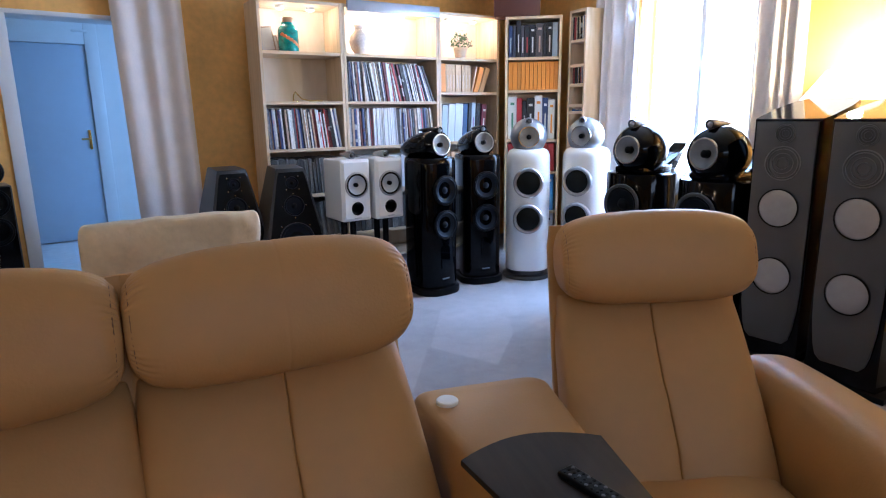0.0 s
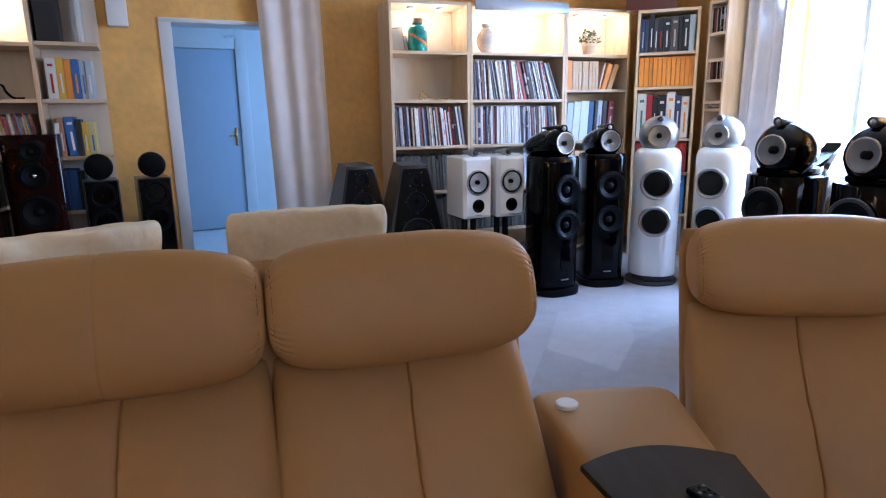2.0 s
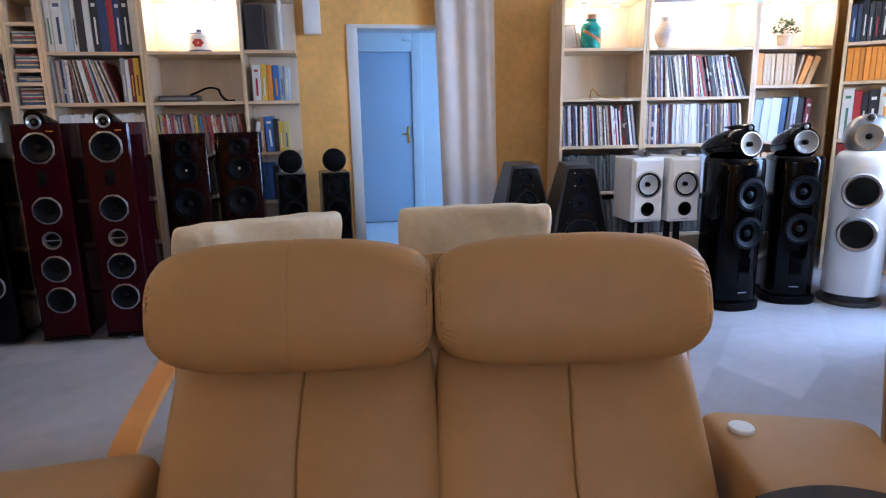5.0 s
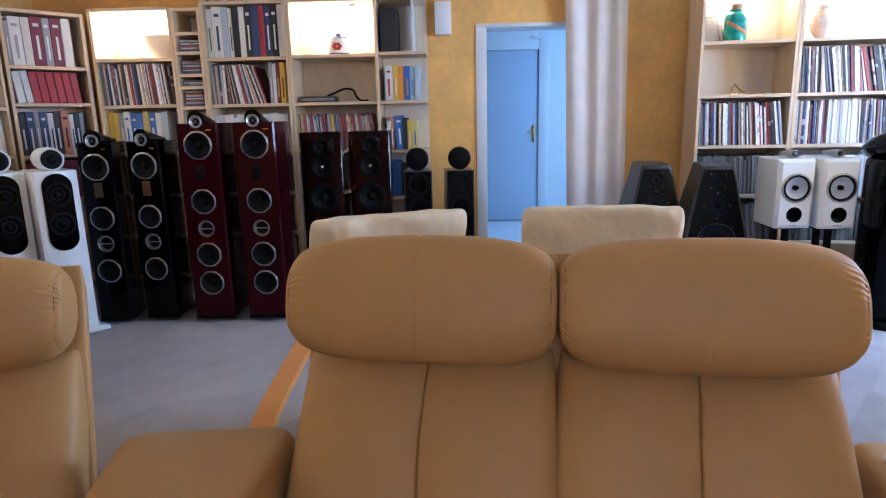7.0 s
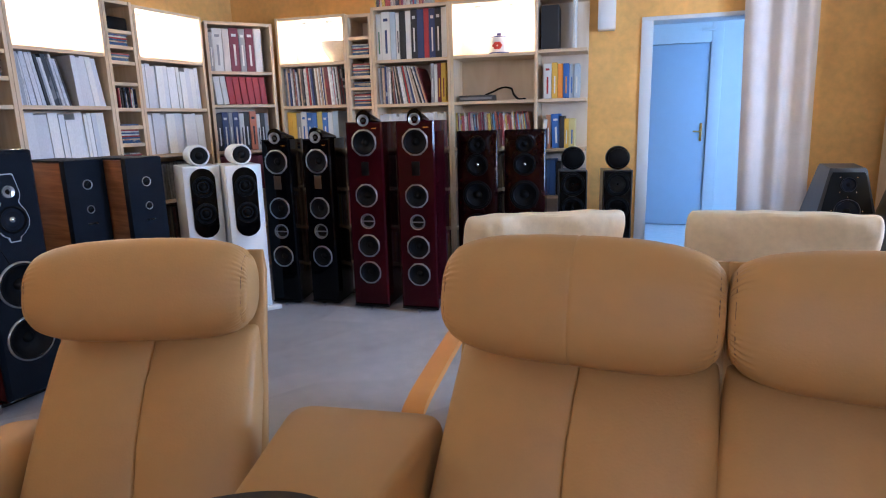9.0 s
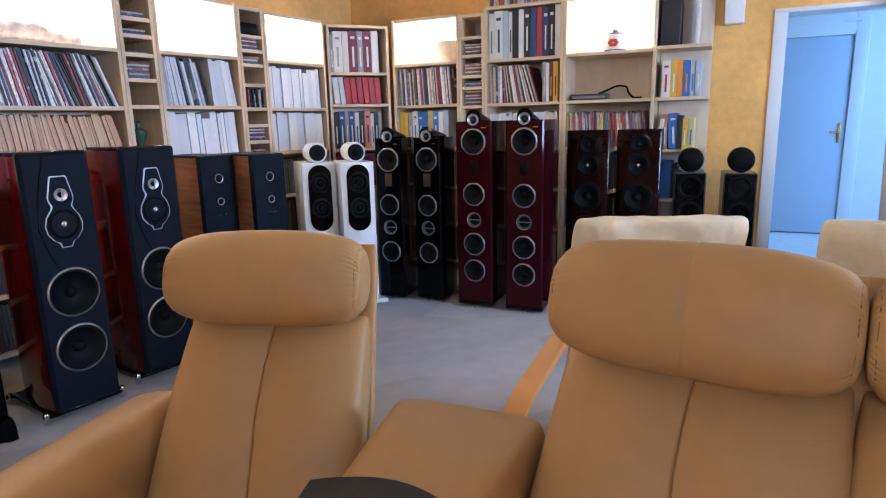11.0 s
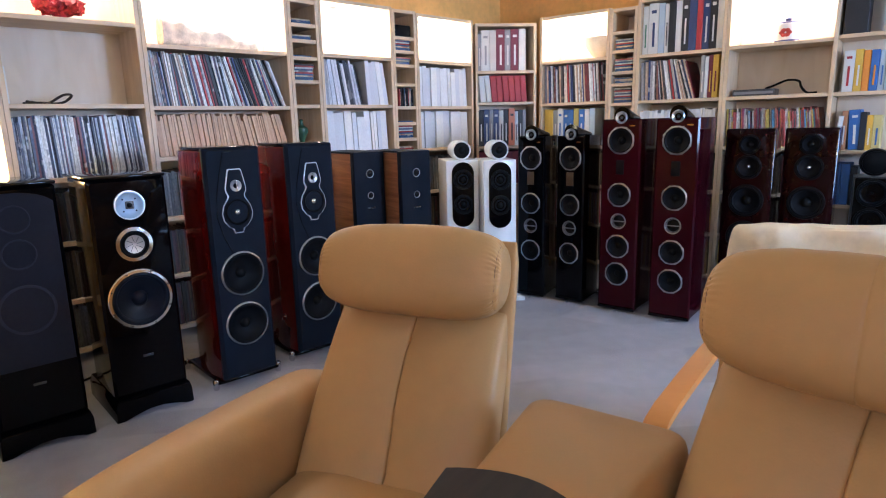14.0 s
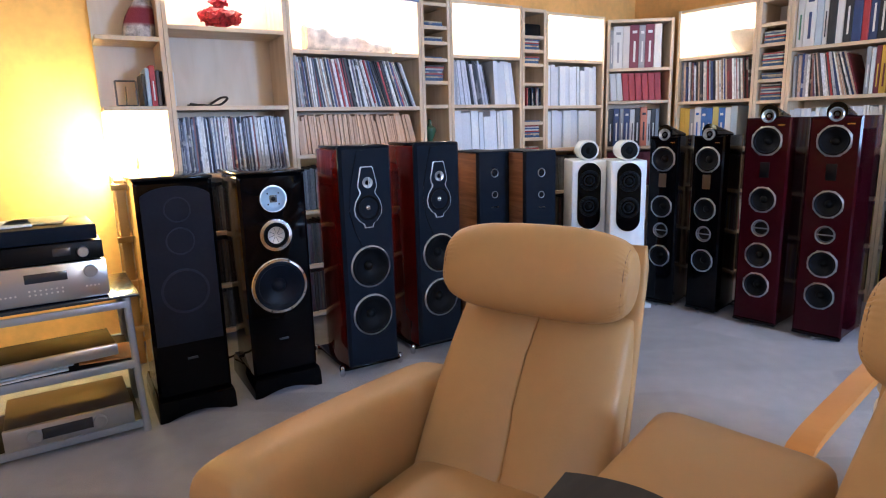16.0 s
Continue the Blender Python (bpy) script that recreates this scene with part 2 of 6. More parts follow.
LPCOOL = spines("grey_blue_sleeve_card", [(0.7, 0.73, 0.78), (0.03, 0.035, 0.07), (0.72, 0.75, 0.8), (0.015, 0.02, 0.05), (0.40, 0.44, 0.54), (0.74, 0.74, 0.75), (0.10, 0.12, 0.2), (0.74, 0.77, 0.82), (0.20, 0.07, 0.08), (0.02, 0.03, 0.09), (0.62, 0.64, 0.68), (0.82, 0.83, 0.84)], fleck=0.74)
BUFF = spines("buff_sleeve_card", [(0.64, 0.40, 0.22), (0.58, 0.35, 0.19), (0.68, 0.46, 0.27), (0.52, 0.31, 0.16), (0.62, 0.39, 0.21)], fleck=0.85)
PALE = spines("white_sleeve_card", [(0.80, 0.80, 0.82), (0.72, 0.73, 0.77), (0.84, 0.83, 0.82), (0.66, 0.67, 0.71), (0.78, 0.77, 0.75)], fleck=0.93)
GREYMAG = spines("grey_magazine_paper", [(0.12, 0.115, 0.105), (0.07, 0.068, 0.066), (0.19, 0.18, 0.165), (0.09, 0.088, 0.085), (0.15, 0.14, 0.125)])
CDS = spines("disc_case_plastic", [(0.02, 0.02, 0.022), (0.5, 0.5, 0.48), (0.03, 0.03, 0.035), (0.5, 0.42, 0.3), (0.3, 0.05, 0.05), (0.015, 0.015, 0.02), (0.06, 0.1, 0.2)], 0.25)
# brown and black covers, chosen this dark to put the low shelves' shade into colour
DARKMAG = spines("shade_dark_magazine_paper", [(0.05, 0.035, 0.02), (0.02, 0.018, 0.016), (0.09, 0.06, 0.03), (0.03, 0.03, 0.032), (0.07, 0.02, 0.018), (0.12, 0.09, 0.05), (0.015, 0.014, 0.014), (0.06, 0.055, 0.05)], fleck=0.65)
PAINT = {}


def paint(r, g, b, rough=0.5):
    key = (r, g, b, rough)
    if key not in PAINT:
        PAINT[key] = material("printed_board", (r, g, b), rough, vary=0.08, scale=12)
    return PAINT[key]


# ---- mesh helpers ----


def mesh_of(name, bm, mat, smooth=True):
    bmesh.ops.recalc_face_normals(bm, faces=bm.faces)
    me = bpy.data.meshes.new(name)
    bm.to_mesh(me)
    bm.free()
    for p in me.polygons:
        p.use_smooth = smooth
    if smooth:
        me.set_sharp_from_angle(angle=radians(38))
    me.materials.append(mat)
    return me


def part(name, bm, mat, parent, label="", smooth=True):
    ob = new(name, mesh_of(name, bm, mat, smooth))
    ob.parent = parent
    return tagged(ob, label)


def thing(name, label, category, group="", m=None, kind=""):
    ob = new(name)
    ob.empty_display_size = 0.1
    if m is not None:
        ob.matrix_world = m
    return tagged(ob, label, category, group, kind)


def solid(name, bm, mat, label, category, group="", m=None, kind="", smooth=True):
    ob = new(name, mesh_of(name, bm, mat, smooth))
    if m is not None:
        ob.matrix_world = m
    return tagged(ob, label, category, group, kind)


def box(x0, x1, y0, y1, z0, z1, r=0.0, bm=None, seg=2, m=None):
    bm = bm or bmesh.new()
    made = bmesh.ops.create_cube(bm, size=1.0)["verts"]
    for v in made:
        v.co = Vector((x0 + (v.co.x + 0.5) * (x1 - x0), y0 + (v.co.y + 0.5) * (y1 - y0), z0 + (v.co.z + 0.5) * (z1 - z0)))
    if r:
        edges = list({e for v in made for e in v.link_edges})
        made = list({v for f in bmesh.ops.bevel(bm, geom=edges, offset=r, segments=seg, affect="EDGES", profile=0.5)["faces"] for v in f.verts} | {v for v in made if v.is_valid})
    if m is not None:
        bmesh.ops.transform(bm, matrix=m, verts=[v for v in made if v.is_valid])
    return bm


def prism(outline, z0, z1, r=0.0, bm=None, axis="z", seg=2):
    """An outline of (a, b) pairs drawn out from z0 to z1; axis y: the outline lies in x and z."""
    bm = bm or bmesh.new()
    put = (lambda a, b, h: (a, b, h)) if axis == "z" else (lambda a, b, h: (a, h, b)) if axis == "y" else (lambda a, b, h: (h, a, b))
    lo = [bm.verts.new(put(a, b, z0)) for a, b in outline]
    hi = [bm.verts.new(put(a, b, z1)) for a, b in outline]
    faces = [bm.faces.new(lo), bm.faces.new(hi)]
    k = len(outline)
    for i in range(k):
        bm.faces.new((lo[i], lo[(i + 1) % k], hi[(i + 1) % k], hi[i]))
    if r:
        bmesh.ops.bevel(bm, geom=list({e for f in faces for e in f.edges}), offset=r, segments=seg, affect="EDGES", profile=0.5)
    return bm


def lathe(profile, seg=32, m=None, bm=None):
    """A profile of (radius, height) turned about z."""
    bm = bm or bmesh.new()
    rings = []
    for r, h in profile:
        if r < 1e-5:
            rings.append([bm.verts.new((0, 0, h))])
        else:
            rings.append([bm.verts.new((r * math.cos(2 * math.pi * i / seg), r * math.sin(2 * math.pi * i / seg), h)) for i in range(seg)])
    for a, b in zip(rings, rings[1:]):
        for i in range(seg):
            j = (i + 1) % seg
            if len(a) == 1 and len(b) > 1:
                bm.faces.new((a[0], b[i], b[j]))
            elif len(b) == 1 and len(a) > 1:
                bm.faces.new((a[i], a[j], b[0]))
            elif len(a) > 1:
                bm.faces.new((a[i], a[j], b[j], b[i]))
    if m is not None:
        bmesh.ops.transform(bm, matrix=m, verts=[v for ring in rings for v in ring])
    return bm


def loft(sections, bm=None, cap=True):
    """A skin over closed sections, each with the same number of points."""
    bm = bm or bmesh.new()
    rows = [[bm.verts.new(p) for p in s] for s in sections]
    k = len(rows[0])
    for a, b in zip(rows, rows[1:]):
        for i in range(k):
            bm.faces.new((a[i], a[(i + 1) % k], b[(i + 1) % k], b[i]))
    if cap:
        bm.faces.new(rows[0])
        bm.faces.new(rows[-1])
    return bm


def oval(a, b, e, k):
    """k points of a superellipse with half axes a, b and exponent e."""
    out = []
    for i in range(k):
        t = 2 * math.pi * i / k
        c, s = math.cos(t), math.sin(t)
        out.append((a * math.copysign(abs(c) ** (2 / e), c), b * math.copysign(abs(s) ** (2 / e), s)))
    return out


def tube(points, r, bm=None, seg=8):
    """A round bar along a line of points."""
    pts = [Vector(p) for p in points]
    sections = []
    for i, p in enumerate(pts):
        d = (pts[min(i + 1, len(pts) - 1)] - pts[max(i - 1, 0)]).normalized()
        q = d.to_track_quat("Z", "Y")
        sections.append([p + q @ Vector((r * math.cos(2 * math.pi * j / seg), r * math.sin(2 * math.pi * j / seg), 0)) for j in range(seg)])
    return loft(sections, bm)


FRONT = pose(0, 0, 0, 90, 0, 0)  # turns a lathe's +z to -y, towards the viewer


def along(p, q):
    """The frame of a wall or unit: x from p to q (left to right for the viewer), y away from the viewer."""
    d = Vector((q[0] - p[0], q[1] - p[1], 0)).normalized()
    a = Vector((-d.y, d.x, 0))
    return Matrix(((d.x, a.x, 0, p[0]), (d.y, a.y, 0, p[1]), (0, 0, 1, 0), (0, 0, 0, 1)))


def wall(name, p, q, openings, mat, label, height=2.5, thick=0.22):
    length = math.hypot(q[0] - p[0], q[1] - p[1])
    xs = sorted({0, length, *(v for o in openings for v in o[:2])})
    zs = sorted({0, height, *(v for o in openings for v in o[2:])})
    bm = bmesh.new()
    for a, b in zip(xs, xs[1:]):
        for c, d in zip(zs, zs[1:]):
            if not any(o[0] <= a and b <= o[1] and o[2] <= c and d <= o[3] for o in openings):
                box(a, b, 0, thick, c, d, bm=bm)
    bmesh.ops.remove_doubles(bm, verts=bm.verts, dist=1e-5)
    seen = {}
    for f in bm.faces:
        seen.setdefault(tuple(round(x, 4) for x in f.calc_center_median()), []).append(f)
    bmesh.ops.delete(bm, geom=[f for fs in seen.values() if len(fs) > 1 for f in fs], context="FACES")
    return solid(name, bm, mat, label, "wall", "", along(p, q), "structure", smooth=False)


SW, NW, NB, NE, SE = (-2.05, -4.56), (-5.72, 1.72), (-1.72, 5.0), (0.63, 6.52), (4.78, -0.62)
wall("wall_west", SW, NW, [], WALL, "ochre sponged plaster wall behind the bookcases")
wall("wall_north_west", NW, NB, [(3.50, 4.42, 0, 1.97)], WALL, "ochre plaster wall with an open doorway")
wall("wall_north", NB, NE, [], WALL, "ochre plaster wall behind a bookcase")
wall("wall_east", NE, SE, [(1.56, 2.78, 0.75, 2.28)], WALL, "ochre plaster wall with a bright window")
wall("wall_south", SE, SW, [(1.9, 4.1, 0.9, 2.3)], WALL, "ochre plaster wall with a wide window")
for name, mat, z0, z1, label in (("floor", CARPET, -0.2, 0.0, "light grey short-pile carpet floor"), ("ceiling", CEIL, 2.5, 2.65, "plain white painted ceiling")):
    out = [(-2.2, -5.0), (5.3, -0.6), (0.65, 7.0), (-1.8, 5.25), (-6.1, 1.75)]
    solid(name, prism(out, z0, z1), mat, label, name, kind="structure", smooth=False)

# hall behind the doorway
HALL = along(NW, NB)
hall = [("hall_floor", (2.6, 6.2, 0.2, 2.9, -0.2, -0.002), paint(0.75, 0.76, 0.78)), ("hall_ceiling", (2.6, 6.2, 0.22, 2.9, 2.5, 2.6), CEIL),
        ("hall_wall_far", (2.6, 6.2, 2.39, 2.6, 0, 2.5), DOORPAINT), ("hall_wall_side", (2.5, 2.62, 0.22, 2.39, 0, 2.5), DOORPAINT), ("hall_wall_end", (6.1, 6.2, 0.22, 2.39, 0, 2.5), DOORPAINT)]
for name, b, mat in hall:
    solid(name, box(*b), mat, "pale painted surface of the hall", "hall", m=HALL, kind="structure", smooth=False)
lining = thing("door_frame", "white painted lining and architrave of the open doorway", "door frame", m=HALL, kind="structure")
for b in ((3.50, 3.585, -0.014, 0.045, 0, 1.94), (4.39, 4.42, -0.012, 0.24, 0, 1.94), (3.50, 4.42, -0.012, 0.24, 1.94, 1.97)):
    part("lining_board", box(*b, r=0.003), DOORPAINT, lining)
hd = thing("door_1", "closed pale blue hall door in a white frame", "door", m=HALL, kind="structure")
part("leaf", box(3.43, 4.32, 2.335, 2.375, 0.01, 2.0, 0.004), BLUEDOOR, hd, "pale blue door leaf")
for b in ((4.325, 4.445, 2.31, 2.388, 0, 2.215), (3.31, 4.325, 2.31, 2.388, 2.005, 2.215)):
    part("architrave", box(*b, r=0.006), DOORPAINT, hd)
hb = box(4.255, 4.28, 2.322, 2.336, 0.95, 1.15, 0.004)
tube([(4.268, 2.335, 1.06), (4.268, 2.28, 1.06), (4.18, 2.275, 1.06)], 0.009, hb)
part("handle", hb, BRASS, hd, "brass lever handle")
part("door_closer", box(4.22, 4.36, 2.285, 2.31, 2.12, 2.145, 0.004), DOORPAINT, hd)

# garden window
EASTM = along(NE, SE)
win = thing("window_1", "bright white-framed garden window", "window", m=EASTM, kind="structure")
for b in ((1.56, 1.62, 0.05, 0.12, 0.75, 2.28), (2.72, 2.78, 0.05, 0.12, 0.75, 2.28), (1.62, 2.72, 0.05, 0.12, 0.75, 0.82), (1.62, 2.72, 0.05, 0.12, 2.21, 2.28), (2.15, 2.19, 0.055, 0.115, 0.82, 2.21)):
    part("window_frame", box(*b, r=0.006), WHITE, win)
part("window_sill", box(1.5, 2.84, -0.06, 0.05, 0.715, 0.75, 0.006), WHITE, win)
back = glow("white_sky_haze", (0.90, 0.95, 1.0), 5.0)
solid("backdrop", box(-1.2, 5.5, 1.6, 1.62, -0.5, 4.2), back, "bright overcast sky outside the window", "sky", m=EASTM, kind="structure", smooth=False)
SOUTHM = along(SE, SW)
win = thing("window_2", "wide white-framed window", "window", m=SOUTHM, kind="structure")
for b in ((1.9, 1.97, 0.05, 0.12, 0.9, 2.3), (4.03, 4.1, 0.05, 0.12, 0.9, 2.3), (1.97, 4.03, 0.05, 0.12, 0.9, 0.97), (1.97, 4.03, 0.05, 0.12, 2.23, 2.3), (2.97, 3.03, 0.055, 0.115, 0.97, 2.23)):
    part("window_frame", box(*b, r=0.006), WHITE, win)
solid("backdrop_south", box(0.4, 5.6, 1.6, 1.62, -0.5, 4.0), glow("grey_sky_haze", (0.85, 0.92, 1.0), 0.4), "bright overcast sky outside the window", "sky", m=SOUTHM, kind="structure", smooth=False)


def curtain(m, x0, x1, z0, z1, folds, deep, lean, label, seed):
    """A hanging cloth: a waved ribbon with thickness, folds loosening downwards."""
    rnd = random.Random(seed)
    k = 90
    ph = [rnd.uniform(0, 6.28) for _ in range(4)]
    secs = []
    for j in range(15):
        f = j / 14
        z = z0 + (z1 - z0) * f
        shift = lean * (1 - f)
        line = []
        for i in range(k + 1):
            s = i / k
            w = s + 0.035 * math.sin(6.28 * 1.3 * s + ph[0]) + 0.02 * math.sin(9 * s + ph[1] + f)
            y = deep * (math.sin(6.28 * folds * w + ph[2]) * 0.75 + 0.35 * math.sin(6.28 * folds * 0.47 * w + ph[3] + 1.2 * f))
            line.append((x0 + shift * (1 - 0.4 * s) + (x1 - x0) * s, y))
        ring = [(a, b, z) for a, b in line] + [(a, b + 0.006, z) for a, b in reversed(line)]
        secs.append(ring)
    return solid("curtain", loft(secs), CURTAIN, label, "curtain", m=m)


curtain(HALL @ pose(0, -0.10, 0), 4.18, 4.665, 0.02, 2.42, 2.7, 0.030, 0.06, "cream floor-length curtain drawn aside by the doorway", 3)
curtain(EASTM @ pose(0, -0.12, 0), 1.24, 1.72, 0.1, 2.36, 4, 0.035, -0.05, "cream curtain drawn to the side of the window", 5)
curtain(EASTM @ pose(0, -0.12, 0), 2.70, 3.06, 0.1, 2.36, 4, 0.035, 0.04, "cream curtain with grey stripes beside the window", 8)
rod = tube([(1.1, -0.12, 2.38), (3.2, -0.12, 2.38)], 0.012)
for x in (1.15, 3.15):
    tube([(x, -0.12, 2.38), (x, 0.01, 2.38)], 0.008, rod)
solid("curtain_rod", rod, STEEL, "thin steel curtain rod above the window", "curtain rod", m=EASTM)
solid("wall_speaker_box", box(3.18, 3.31, -0.10, 0.0, 1.885, 2.13, 0.01), WHITE, "small white box mounted on the ochre wall", "wall box", m=HALL)

# ---- bookcases ----
WESTM = along((-3.79, -0.94), (-5.07, 1.25))
NWM = along((-5.04, 1.85), (-3.10, 3.44))
NORTHM = along((-1.47, 4.54), (0.32, 5.72))
CORNM = along((-5.10, 1.30), (-5.05, 1.83))
NCM = along((0.385, 5.55), (0.87, 5.50))
ECM = along((0.925, 5.46), (1.035, 5.26))


def bookcase(m, x0, x1, top, boards, label, depth=0.33, sides=(True, True), backed=True, t=0.024, mat=None):
    ob = thing("bookcase", label, "bookcase", "birch bookcases along the walls", m @ pose(x0, 0, 0))
    w = x1 - x0
    if sides[0]:
        part("side_panel", box(0.001, t, 0, depth, 0, top, 0.0015, seg=1), mat or BIRCH, ob)
    if sides[1]:
        part("side_panel", box(w - t, w - 0.001, 0, depth, 0, top, 0.0015, seg=1), mat or BIRCH, ob)
    if backed:
        part("back_panel", box(t if sides[0] else 0.002, w - t if sides[1] else w - 0.002, depth - 0.012, depth - 0.002, 0.04, top - 0.002), BACK, ob)
    for z in (*boards, top):
        part("shelf_board", box(t if sides[0] else 0.002, w - t if sides[1] else w - 0.002, 0.004, depth - 0.013, z - t, z, 0.0015, seg=1), mat or BIRCH_H, ob)
    return ob


WB = "birch bookcase with record sleeves"
bookcase(WESTM, -1.06, -0.73, 2.45, [0.3, 0.66, 1.03, 1.40, 1.76, 2.1], "narrow open birch shelves with ornaments and books", mat=BIRCH, sides=(False, True), depth=0.30)
bookcase(WESTM, -0.73, -0.05, 2.45, [0.08, 0.36, 0.68, 1.02, 1.40, 1.83], WB)
bookcase(WESTM, -0.05, 0.86, 2.11, [0.08, 0.4, 0.75, 1.10, 1.39, 1.73], WB)
bookcase(WESTM, 0.86, 1.09, 2.45, [0.08, 0.4, 0.75, 1.10, 1.40, 1.56, 1.71, 1.82, 1.92, 2.07], "narrow birch tower for disc cases")
bookcase(WESTM, 1.09, 1.72, 2.10, [0.08, 0.4, 0.72, 1.06, 1.40, 1.74], WB + " and a lit top niche")
bookcase(WESTM, 1.72, 1.95, 2.09, [0.08, 0.4, 0.75, 1.02, 1.15, 1.27, 1.39, 1.56, 1.70, 1.80, 1.90], "narrow birch tower for disc cases")
bookcase(WESTM, 1.95, 2.57, 2.08, [0.08, 0.4, 0.72, 1.06, 1.39, 1.74], WB + " and a lit top niche")
bookcase(CORNM, 0.0, 0.53, 2.06, [0.08, 0.4, 0.72, 1.05, 1.42, 1.68], "birch corner bookcase with binders", depth=0.26)
bookcase(NWM, 0.0, 0.62, 2.10, [0.08, 0.4, 0.72, 1.04, 1.40, 1.74], WB + " and a lit top niche")
bookcase(NWM, 0.62, 0.84, 2.09, [0.08, 0.4, 0.75, 1.05, 1.22, 1.38, 1.53, 1.62, 1.78, 1.92], "narrow birch tower for disc cases")
bookcase(NWM, 0.84, 1.48, 2.13, [0.08, 0.4, 0.72, 1.05, 1.39, 1.73], WB)
bookcase(NWM, 1.48, 2.15, 2.13, [0.08, 0.4, 0.72, 1.04, 1.39, 1.735], WB + " and a lit top niche")
bookcase(NWM, 2.15, 2.51, 2.13, [0.3, 0.66, 1.02, 1.39, 1.745], "open-ended birch shelves with coloured books", sides=(False, False), depth=0.30)
bookcase(NORTHM, 0.0, 0.66, 2.11, [0.08, 0.30, 0.65, 1.01, 1.37, 1.74], WB + " and a lit top niche", depth=0.36)
bookcase(NORTHM, 0.66, 1.53, 2.11, [0.08, 0.30, 0.65, 1.01, 1.37, 1.74], WB + " and a lit top niche", depth=0.36)
bookcase(NORTHM, 1.53, 2.17, 2.11, [0.08, 0.30, 0.65, 1.02, 1.45, 1.74], WB + " and a lit top niche", depth=0.36)
bookcase(NCM, 0.0, 0.49, 2.08, [0.03, 0.38, 0.74, 1.03, 1.46, 1.74], "birch corner bookcase with books and binders", depth=0.28)
bookcase(ECM, 0.0, 0.228, 2.10, [0.08, 0.4, 0.75, 1.1, 1.27, 1.33, 1.50, 1.66, 1.86], "narrow birch tower with a few disc cases", depth=0.30)

PUCK = glow("lit_lamp_glass", (1.0, 0.88, 0.66), 12.0)


def niche_light(m, xs, z, power, y=0.15):
    for x in xs:
        ob = thing("puck_light", "small round white lit lamp under a shelf top", "lamp", "shelf lamps", m @ pose(x, y, z))
        part("housing", lathe([(0, 0), (0.034, 0), (0.034, -0.022), (0.028, -0.024), (0.028, -0.018), (0, -0.018)], 20), WHITE, ob)
        part("lens", lathe([(0, -0.019), (0.026, -0.019), (0.022, -0.03), (0, -0.034)], 20), PUCK, ob)
        lamp("puck_lamp", "POINT", m @ pose(x, y, z - 0.09), 2.4 * power / len(xs), (1.0, 0.84, 0.60), soft=0.03)


niche_light(NORTHM, (0.22, 0.46), 2.086, 2.0)
niche_light(NORTHM, (0.95, 1.25), 2.086, 5.2)
niche_light(NORTHM, (1.72, 1.98), 2.086, 2.8)
niche_light(NWM, (0.2, 0.42), 2.076, 3.4)
niche_light(NWM, (1.68, 1.95), 2.106, 3.4)
niche_light(WESTM, (1.3, 1.52), 2.076, 4.6)
niche_light(WESTM, (2.15, 2.38), 2.056, 4.6)
niche_light(WESTM, (0.2, 0.6), 2.086, 6)
niche_light(WESTM, (-0.5, -0.28), 2.42, 7)
solid("light_pelmet", box(0.70, 1.53, -0.03, 0.0, 2.055, 2.14, 0.004), STEEL, "grey metal light pelmet along a bookcase top", "pelmet", m=NORTHM)
solid("light_pelmet", box(-0.02, 0.84, -0.03, 0.0, 2.055, 2.12, 0.004), paint(0.18, 0.22, 0.42), "blue-grey light pelmet along a bookcase top", "pelmet", m=WESTM)


def sleeves(m, x0, x1, z, mat, h=0.312, thick=(0.005, 0.02), lean=4.0, seed=1, name="record_sleeves", label="tightly packed row of thin record sleeves", hvar=0.016, depth=0.28, y=0.035):
    """A row of thin upright sleeves, each with its own tilt, height and setback."""
    rnd = random.Random(seed)
    bm = bmesh.new()
    # the whole row sags one way, a little more with every sleeve
    x, tilt, goal = x0, -0.15 * lean, -0.3 * lean
    while True:
        w = rnd.uniform(*thick)
        if rnd.random() < 0.30:
            goal = -lean * min(1.25, max(0.0, (x - x0) / (x1 - x0) * 0.9 + rnd.uniform(-0.05, 0.45)))
        tilt += (goal - tilt) * 0.3
        hh = h - rnd.uniform(0, hvar) - (0.03 if rnd.random() < 0.06 else 0)
        run = math.sin(radians(tilt)) * hh
        if x + w + max(0, run) > x1:
            break
        dy = y + rnd.uniform(-0.006, 0.012)
        xa = max(x, x0 - min(0, run))
        lo = [(xa, dy), (xa + w * 0.94, dy), (xa + w * 0.94, dy + depth), (xa, dy + depth)]
        vs = [bm.verts.new((a, b, z + 0.001)) for a, b in lo] + [bm.verts.new((a + run, b, z + hh * math.cos(radians(tilt)))) for a, b in lo]
        for f in ((0, 1, 5, 4), (1, 2, 6, 5), (2, 3, 7, 6), (3, 0, 4, 7), (4, 5, 6, 7), (3, 2, 1, 0)):
            bm.faces.new([vs[i] for i in f])
        x = xa + w + (rnd.uniform(0, 0.004) if rnd.random() < 0.2 else 0)
    return solid(name, bm, mat, label, "records", m=m, kind="stuff", smooth=False)


